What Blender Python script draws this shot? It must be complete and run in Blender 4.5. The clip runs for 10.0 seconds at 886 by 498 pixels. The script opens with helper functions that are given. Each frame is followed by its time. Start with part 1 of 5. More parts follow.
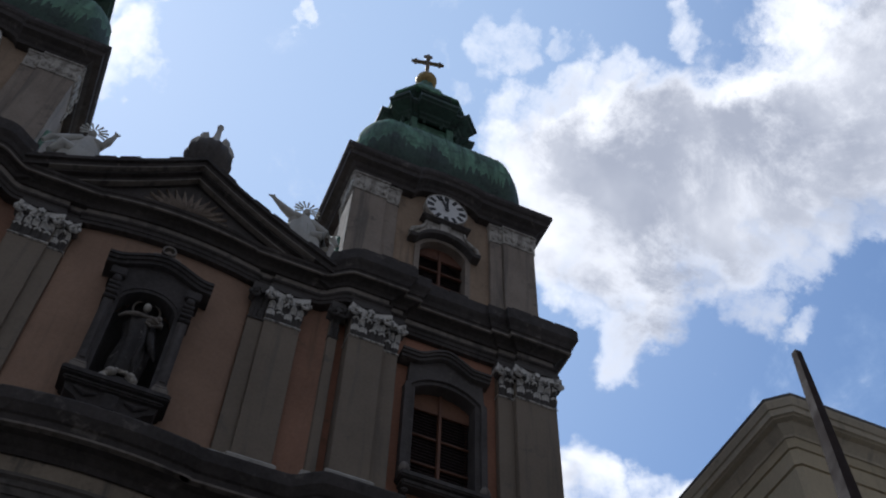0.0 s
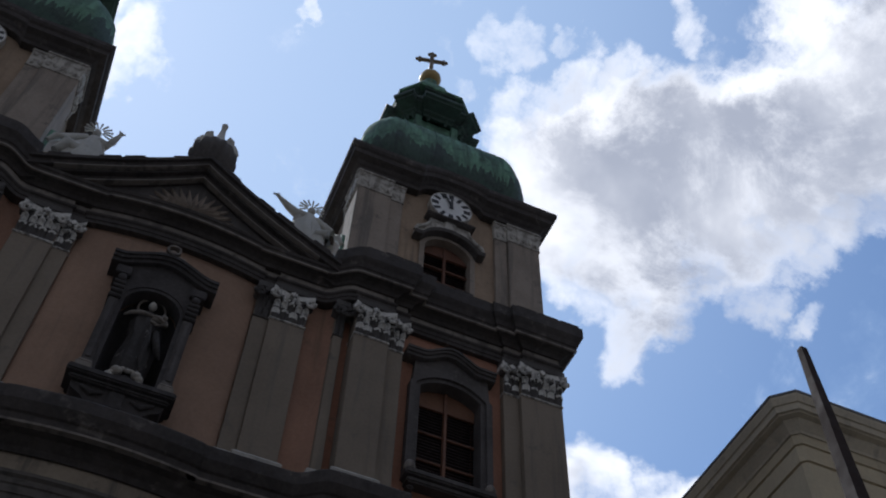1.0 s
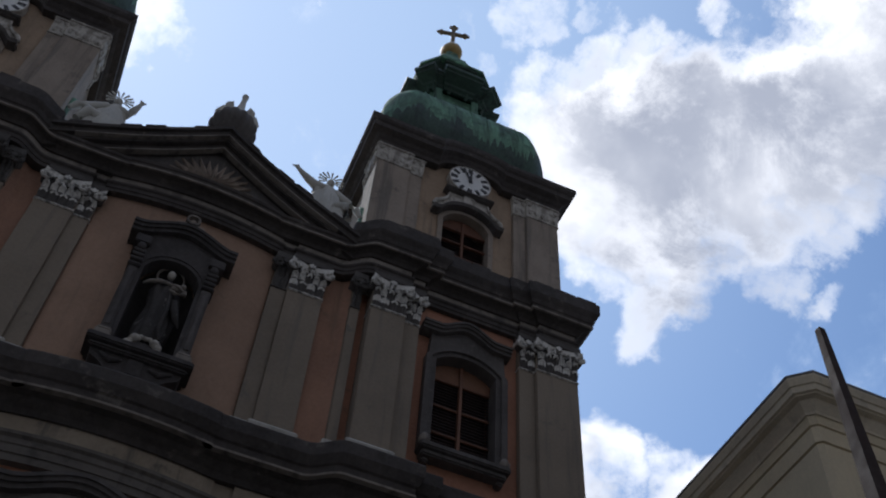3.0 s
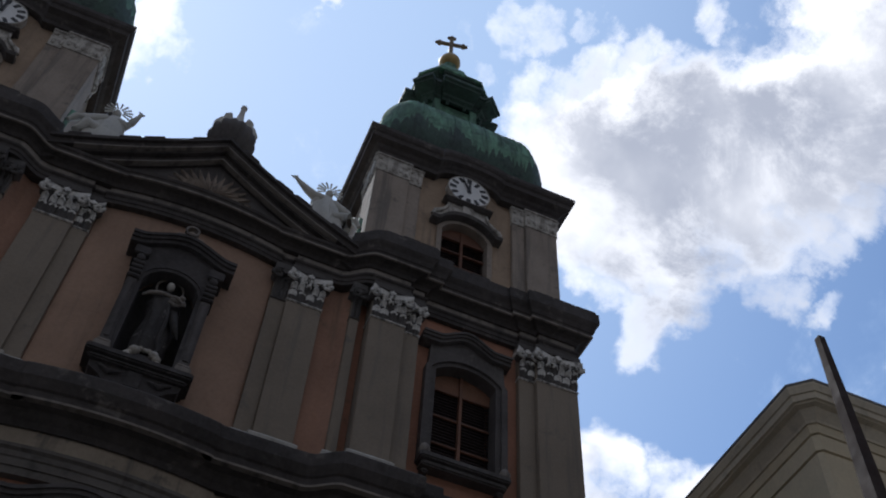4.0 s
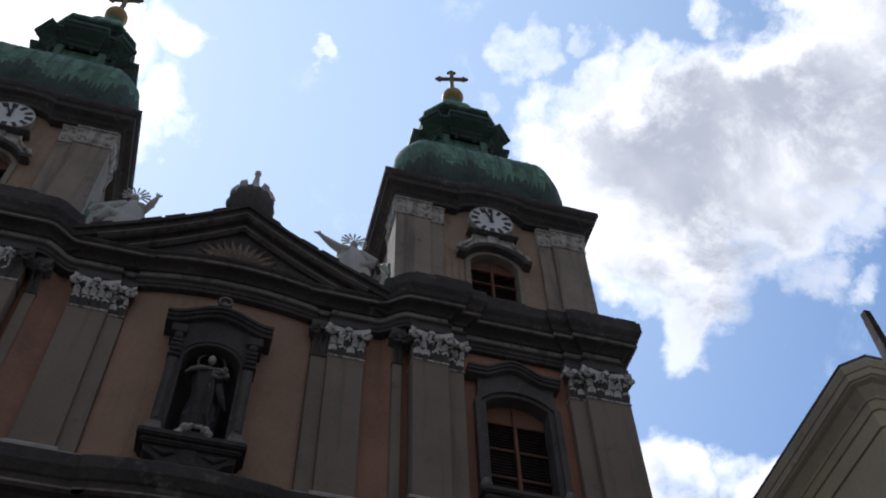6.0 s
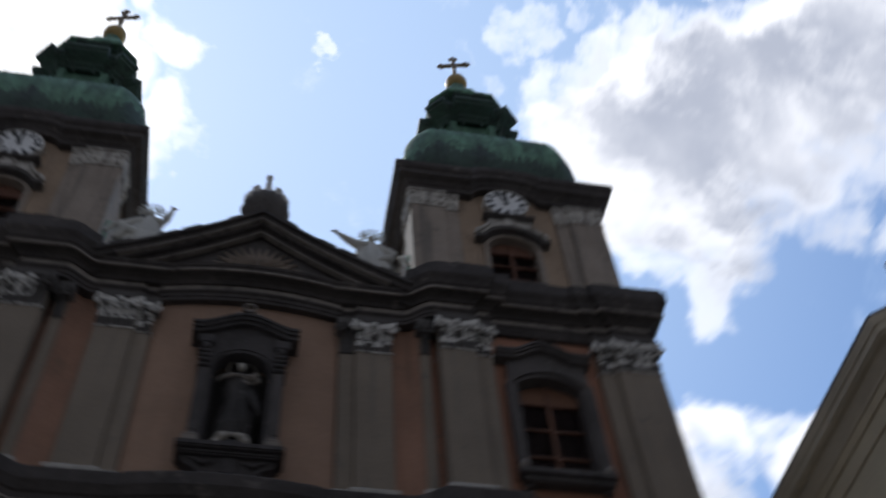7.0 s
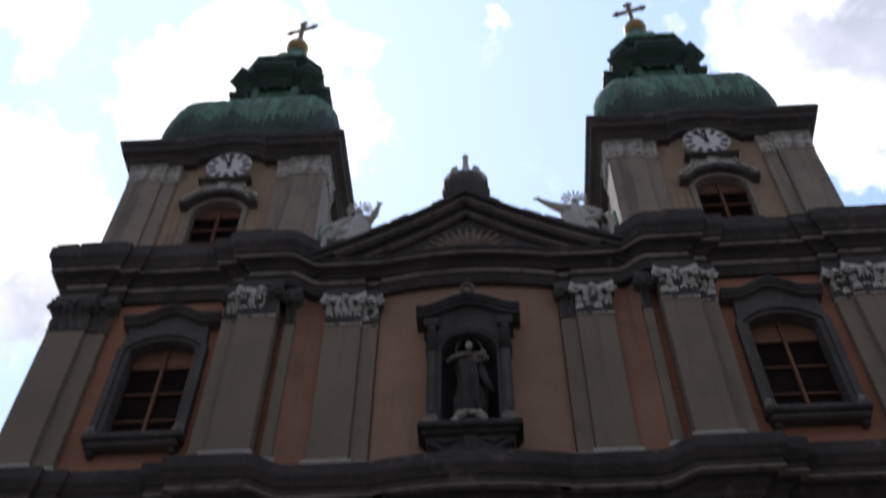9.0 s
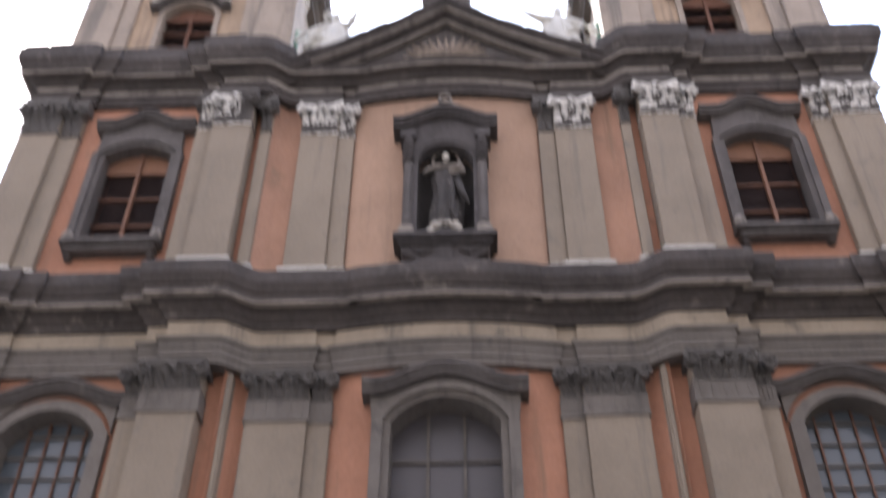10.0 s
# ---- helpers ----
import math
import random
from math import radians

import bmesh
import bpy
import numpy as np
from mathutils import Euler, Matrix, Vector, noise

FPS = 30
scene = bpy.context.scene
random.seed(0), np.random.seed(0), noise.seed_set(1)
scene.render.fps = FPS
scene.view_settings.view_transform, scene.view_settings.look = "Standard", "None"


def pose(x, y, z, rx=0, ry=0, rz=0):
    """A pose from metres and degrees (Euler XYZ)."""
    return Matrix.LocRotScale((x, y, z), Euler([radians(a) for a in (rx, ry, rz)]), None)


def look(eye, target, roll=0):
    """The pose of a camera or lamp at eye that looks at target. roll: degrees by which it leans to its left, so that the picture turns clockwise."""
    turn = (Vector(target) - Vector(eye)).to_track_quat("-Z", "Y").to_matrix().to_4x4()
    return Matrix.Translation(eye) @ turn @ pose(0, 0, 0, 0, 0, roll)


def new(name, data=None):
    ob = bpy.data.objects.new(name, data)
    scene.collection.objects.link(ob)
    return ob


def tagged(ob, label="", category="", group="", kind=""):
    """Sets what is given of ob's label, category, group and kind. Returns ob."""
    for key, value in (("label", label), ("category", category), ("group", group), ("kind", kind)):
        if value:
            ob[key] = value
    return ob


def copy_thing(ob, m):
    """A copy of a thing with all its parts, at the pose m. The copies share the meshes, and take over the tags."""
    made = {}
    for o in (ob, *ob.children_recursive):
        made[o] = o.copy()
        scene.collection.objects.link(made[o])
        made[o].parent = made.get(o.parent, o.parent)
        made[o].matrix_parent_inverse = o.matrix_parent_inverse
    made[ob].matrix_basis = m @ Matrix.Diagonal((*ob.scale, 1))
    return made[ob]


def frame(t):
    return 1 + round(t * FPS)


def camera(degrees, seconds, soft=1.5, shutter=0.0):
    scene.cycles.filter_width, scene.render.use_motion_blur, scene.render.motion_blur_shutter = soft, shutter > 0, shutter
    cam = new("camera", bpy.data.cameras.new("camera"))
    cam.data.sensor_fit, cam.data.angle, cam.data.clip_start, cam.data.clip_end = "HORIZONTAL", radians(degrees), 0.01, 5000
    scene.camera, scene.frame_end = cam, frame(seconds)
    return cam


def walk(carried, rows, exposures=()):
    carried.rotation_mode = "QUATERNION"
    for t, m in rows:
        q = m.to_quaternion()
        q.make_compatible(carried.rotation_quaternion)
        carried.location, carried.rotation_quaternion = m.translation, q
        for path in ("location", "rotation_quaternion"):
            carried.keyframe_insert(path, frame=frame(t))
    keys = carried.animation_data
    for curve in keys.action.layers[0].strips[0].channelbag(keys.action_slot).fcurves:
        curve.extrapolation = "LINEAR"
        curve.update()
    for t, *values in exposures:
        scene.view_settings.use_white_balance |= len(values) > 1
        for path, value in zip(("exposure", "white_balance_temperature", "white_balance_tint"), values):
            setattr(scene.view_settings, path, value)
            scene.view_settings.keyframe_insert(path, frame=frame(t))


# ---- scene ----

CHURCH_EYE = (0.463, 0.0, 1.6)
ROWS = [
    (0.0, -21.57, 54.25, 2.58),
    (0.5, -21.43, 54.12, 2.53),
    (1.0, -21.14, 54.12, 2.71),
    (1.5, -20.86, 54.17, 2.85),
    (2.0, -20.56, 54.20, 2.93),
    (2.5, -19.50, 54.08, 4.41),
    (2.7, -19.58, 52.49, 4.77),
    (3.8, -19.56, 53.33, 5.05),
    (4.0, -19.65, 53.20, 4.61),
    (4.5, -19.86, 53.55, 4.73),
    (5.0, -13.70, 52.79, 3.46),
    (5.2, -17.77, 52.40, 0.63),
    (5.5, -16.86, 54.96, -1.55),
    (5.7, -16.88, 55.06, -1.88),
    (6.8, -16.90, 55.02, -1.94),
    (7.0, -15.12, 54.45, -5.74),
    (7.2, -11.24, 54.22, -7.55),
    (7.5, -4.63, 55.00, -7.46),
    (8.0, 1.62, 55.78, -3.15),
    (8.5, 4.16, 55.71, -0.66),
    (9.0, 4.09, 53.14, 0.50),
    (9.5, 3.53, 48.84, 0.74),
    (10.0, 2.12, 42.90, 0.16),
]
cam = camera(45.7, 10.0, soft=2.0, shutter=0.8)
walk(cam, [(t, pose(*CHURCH_EYE, 90 + pitch, 0, yaw) @ pose(0, 0, 0, 0, 0, roll)) for t, yaw, pitch, roll in ROWS],
     [(0.0, -0.51, 5910, 10), (2.0, -0.51, 5910, 10), (2.7, -0.47, 5930, 10), (3.8, -0.38, 5980, 10), (4.5, -0.38, 5980, 10), (5.5, -0.27, 6050, 10), (6.8, -0.27, 6050, 10), (7.0, -0.3, 6050, 10), (7.5, -0.14, 5820, 13),
      (8.5, -0.1, 5820, 13), (9.0, 0.05, 6150, 13), (9.5, 1.0, 6550, 16), (10.0, 2.5, 6700, 18)])

# ---- sky and sun ----
SUN_AZ, SUN_EL = -27.2, 59.0          # degrees clockwise from +y, and above the horizon


def bearing(az, el):
    a, e = radians(az), radians(el)
    return Vector((math.sin(a) * math.cos(e), math.cos(a) * math.cos(e), math.sin(e)))


CLOUDS = [  # bearing, height and size in degrees
    (29.4, 61.0, 2.2), (33.0, 58.6, 3.2), (38.6, 58.6, 4.2), (34.4, 54.6, 3.0), (45.0, 57.0, 4.4),
    (52.6, 57.0, 4.2), (60.0, 56.4, 4.0), (66.0, 57.6, 3.2), (40.0, 53.0, 3.4), (47.2, 53.2, 2.8),
    (53.6, 53.0, 2.4), (33.4, 51.2, 1.7), (36.4, 49.5, 1.9), (45.2, 50.0, 1.8), (50.4, 50.6, 1.7), (58.4, 51.6, 1.5),
    (28.4, 63.6, 1.5), (34.6, 63.2, 1.7), (40.2, 62.0, 2.1), (55.6, 60.4, 2.0), (62.0, 60.6, 2.6),
    (49.4, 63.8, 1.3), (46.4, 61.6, 0.8), (21.8, 64.0, 0.9), (48.6, 47.3, 1.0), (33.4, 41.0, 2.0),
    (38.0, 40.3, 1.8), (28.0, 39.4, 3.4), (40.0, 37.4, 3.2), (1.5, 64.4, 0.6), (18.4, 65.4, 0.6),
    # the two puffs near bearing -14 stand for sun glare beside the left tower
    (25.8, 66.9, 1.1), (29.3, 66.6, 1.1), (35.3, 66.4, 0.8), (-14.2, 60.0, 1.6), (-14.0, 57.4, 1.5),
    (-42.5, 51.4, 2.6), (-34.8, 57.6, 2.6), (-36.2, 60.0, 1.3), (-45.6, 57.0, 1.6), (-37.1, 47.7, 4.2), (-30.1, 57.4, 3.2),
    (-26.0, 61.0, 3.0), (-47.0, 57.6, 2.0), (-17.1, 64.1, 1.6), (-28.5, 65.2, 1.9), (-7.4, 68.2, 0.9),
]


def node(nt, kind, **inputs):
    n = nt.nodes.new(kind)
    for key, value in inputs.items():
        n.inputs[key.replace("_", " ")].default_value = value
    return n


def maths(nt, op, a, b=None, clamp=False):
    n = nt.nodes.new("ShaderNodeMath")
    n.operation, n.use_clamp = op, clamp
    for i, v in enumerate((a, b)):
        if v is None:
            continue
        if isinstance(v, (int, float)):
            n.inputs[i].default_value = v
        else:
            nt.links.new(v, n.inputs[i])
    return n.outputs[0]


def ramp(nt, fac, lo, hi, a=0.0, b=1.0):
    n = nt.nodes.new("ShaderNodeMapRange")
    n.interpolation_type = "SMOOTHSTEP"
    for i, v in ((1, lo), (2, hi), (3, a), (4, b)):
        n.inputs[i].default_value = v
    nt.links.new(fac, n.inputs[0])
    return n.outputs[0]


def blend(nt, fac, a, b, mode="MIX"):
    n = nt.nodes.new("ShaderNodeMix")
    n.data_type, n.blend_type = "RGBA", mode
    for i, v in ((0, fac), (6, a), (7, b)):
        if isinstance(v, (int, float)):
            n.inputs[i].default_value = v
        elif isinstance(v, tuple):
            n.inputs[i].default_value = (*v, 1)
        else:
            nt.links.new(v, n.inputs[i])
    return n.outputs[2]


world = bpy.data.worlds.new("sky")
scene.world = world
world.use_nodes = True
wt = world.node_tree
wt.nodes.clear()
coords = wt.nodes.new("ShaderNodeTexCoord").outputs["Generated"]
sky = wt.nodes.new("ShaderNodeTexSky")
sky.sky_type, sky.sun_disc = "NISHITA", False
sky.sun_elevation, sky.sun_rotation = radians(SUN_EL), radians(SUN_AZ)
sky.air_density, sky.dust_density, sky.ozone_density = 1.15, 0.4, 1.2
blue = wt.nodes.new("ShaderNodeVectorMath")
blue.operation = "SCALE"
wt.links.new(sky.outputs[0], blue.inputs[0])
blue.inputs[3].default_value = 0.18


def sky_noise(scale, detail, rough, distortion=0.0):
    n = node(wt, "ShaderNodeTexNoise", Scale=scale, Detail=detail, Roughness=rough, Distortion=distortion)
    wt.links.new(coords, n.inputs["Vector"])
    return n.outputs[0]


# the lookup is warped at two scales, so that cloud edges billow
def warp(base, scale, detail, amount):
    n = node(wt, "ShaderNodeTexNoise", Scale=scale, Detail=detail, Roughness=0.6)
    wt.links.new(coords, n.inputs["Vector"])
    off = wt.nodes.new("ShaderNodeVectorMath")
    off.operation = "MULTIPLY_ADD"
    off.inputs[1].default_value = (amount, amount, amount)
    wt.links.new(n.outputs["Color"], off.inputs[0])
    back = wt.nodes.new("ShaderNodeVectorMath")
    back.operation = "SUBTRACT"
    back.inputs[1].default_value = (amount / 2, amount / 2, amount / 2)
    wt.links.new(base, back.inputs[0])
    wt.links.new(back.outputs[0], off.inputs[2])
    return off.outputs[0]


unit = wt.nodes.new("ShaderNodeVectorMath")
unit.operation = "NORMALIZE"
wt.links.new(warp(warp(coords, 6.0, 3.0, 0.16), 20.0, 8.0, 0.09), unit.inputs[0])
billow = unit.outputs[0]
sun_way = bearing(SUN_AZ, SUN_EL)
toward_sun = wt.nodes.new("ShaderNodeVectorMath")
toward_sun.operation = "ADD"
toward_sun.inputs[1].default_value = sun_way * 0.085
wt.links.new(billow, toward_sun.inputs[0])
sunward = wt.nodes.new("ShaderNodeVectorMath")
sunward.operation = "NORMALIZE"
wt.links.new(toward_sun.outputs[0], sunward.inputs[0])


def cloud_cover(way):
    """How much cloud lies in a direction: the largest of all the puffs."""
    total = None
    for az, el, size in CLOUDS:
        dot = wt.nodes.new("ShaderNodeVectorMath")
        dot.operation = "DOT_PRODUCT"
        dot.inputs[1].default_value = bearing(az, el)
        wt.links.new(way, dot.inputs[0])
        puff = ramp(wt, dot.outputs["Value"], math.cos(radians(size * 1.5)), math.cos(radians(size * 0.45)))
        puff = maths(wt, "MULTIPLY", puff, min(1.0, 0.24 + size * 0.16))
        total = puff if total is None else maths(wt, "MAXIMUM", total, puff)
    return total


cover = cloud_cover(billow)
behind = cloud_cover(sunward.outputs[0])
coarse, fine = sky_noise(8.0, 10.0, 0.68, 0.4), sky_noise(30.0, 8.0, 0.66)
# behind the viewer an unseen broken grey deck is added to set the front's light
toward = wt.nodes.new("ShaderNodeVectorMath")
toward.operation = "DOT_PRODUCT"
toward.inputs[1].default_value = bearing(8, 52)
wt.links.new(coords, toward.inputs[0])
unseen_deck = ramp(wt, toward.outputs["Value"], 0.70, 0.45)
cover = maths(wt, "MAXIMUM", cover, maths(wt, "MULTIPLY", unseen_deck, 0.75))
lump = maths(wt, "ADD", maths(wt, "MULTIPLY", maths(wt, "SUBTRACT", coarse, 0.5), 1.3), maths(wt, "MULTIPLY", maths(wt, "SUBTRACT", fine, 0.5), 0.5))
density = maths(wt, "ADD", cover, lump)
cloud = ramp(wt, density, 0.10, 0.80)
thin = ramp(wt, maths(wt, "ADD", maths(wt, "MULTIPLY", cover, 0.5), maths(wt, "MULTIPLY", lump, 1.0)), -0.12, 0.6, 0.0, 0.42)
depth = maths(wt, "ADD", behind, maths(wt, "MULTIPLY", lump, 1.5))
shade = maths(wt, "MULTIPLY", ramp(wt, depth, 0.30, 1.05), ramp(wt, sky_noise(7.0, 5.0, 0.5, 0.1), 0.22, 0.62, 0.25, 1.0), True)
cloud_col = blend(wt, shade, (1.46, 1.42, 1.40), (0.58, 0.60, 0.68))
cloud_col = blend(wt, unseen_deck, cloud_col, (0.245, 0.245, 0.272))
near_sun = wt.nodes.new("ShaderNodeVectorMath")
near_sun.operation = "DOT_PRODUCT"
near_sun.inputs[1].default_value = bearing(SUN_AZ, SUN_EL)
wt.links.new(coords, near_sun.inputs[0])
glow = maths(wt, "POWER", ramp(wt, near_sun.outputs["Value"], math.cos(radians(16)), math.cos(radians(1))), 1.5)
haze = maths(wt, "MULTIPLY", ramp(wt, near_sun.outputs["Value"], math.cos(radians(50)), math.cos(radians(6))), 0.66)
cloud_col = blend(wt, glow, cloud_col, (1.6, 1.55, 1.5))
hazy = blend(wt, maths(wt, "MAXIMUM", maths(wt, "MAXIMUM", thin, haze), maths(wt, "MULTIPLY", glow, 0.9)), blue.outputs[0], (0.70, 0.89, 1.15))
backdrop_col = blend(wt, cloud, hazy, cloud_col)
bg = node(wt, "ShaderNodeBackground", Strength=1.1)
wt.links.new(backdrop_col, bg.inputs[0])
wt.links.new(bg.outputs[0], wt.nodes.new("ShaderNodeOutputWorld").inputs[0])

lamp = bpy.data.lights.new("sun", "SUN")
lamp.energy, lamp.angle, lamp.color = 2.4, radians(0.5), (1.0, 0.95, 0.87)
sun = new("sun", lamp)
sun.matrix_world = look(bearing(SUN_AZ, SUN_EL) * 90, (0, 0, 0))


# ---- materials ----
def surface(name, base, rough=0.85, vary=0.25, grain=18.0, patch=0.9, stain=None, stain_amount=0.0, streaks=0.0, bump=0.15, metal=0.0, spread=0.0, stain_col2=None):
    """A node material: base colour with patches and grain, stains and rain streaks of its own colour, and a fine relief."""
    m = bpy.data.materials.new(name)
    m.use_nodes = True
    nt = m.node_tree
    bsdf = nt.nodes["Principled BSDF"]
    bsdf.inputs["Metallic"].default_value = metal
    where = nt.nodes.new("ShaderNodeTexCoord").outputs["Object"]

    def tex(scale, detail=6.0, rough_=0.6, stretch=None):
        n = node(nt, "ShaderNodeTexNoise", Scale=scale, Detail=detail, Roughness=rough_)
        if stretch:
            mp = nt.nodes.new("ShaderNodeMapping")
            mp.inputs["Scale"].default_value = stretch
            nt.links.new(where, mp.inputs[0])
            nt.links.new(mp.outputs[0], n.inputs["Vector"])
        else:
            nt.links.new(where, n.inputs["Vector"])
        return n.outputs[0]

    lo = tuple(c * (1 - vary) for c in base)
    hi = tuple(min(1, c * (1 + vary)) for c in base)
    col = blend(nt, ramp(nt, tex(patch, 5), 0.3, 0.7), lo, hi)
    col = blend(nt, 0.35, col, blend(nt, ramp(nt, tex(grain, 4), 0.3, 0.7), lo, hi))
    if stain is not None:
        f = ramp(nt, tex(patch * 2.3, 8, 0.68), 0.62 - 0.3 * stain_amount, 0.74 - 0.2 * stain_amount)
        col = blend(nt, maths(nt, "MULTIPLY", f, 0.8), col, stain)
        if streaks:
            f = ramp(nt, tex(1.0, 6, 0.65, (3.2, 3.2, 0.22)), 0.62 - 0.25 * streaks, 0.8 - 0.2 * streaks)
            col = blend(nt, maths(nt, "MULTIPLY", f, 0.75), col, stain_col2 or stain)
    if spread:
        rnd = nt.nodes.new("ShaderNodeObjectInfo").outputs["Random"]
        col = blend(nt, ramp(nt, rnd, 0, 1, 0, spread), col, tuple(c * 0.55 for c in base))
    nt.links.new(col, bsdf.inputs["Base Color"])
    nt.links.new(ramp(nt, tex(grain * 0.6, 3), 0.2, 0.8, max(0.02, rough - 0.12), min(1, rough + 0.1)), bsdf.inputs["Roughness"])
    if bump:
        b = node(nt, "ShaderNodeBump", Strength=bump, Distance=0.02)
        nt.links.new(tex(grain * 1.5, 8, 0.7), b.inputs["Height"])
        nt.links.new(b.outputs[0], bsdf.inputs["Normal"])
    return m


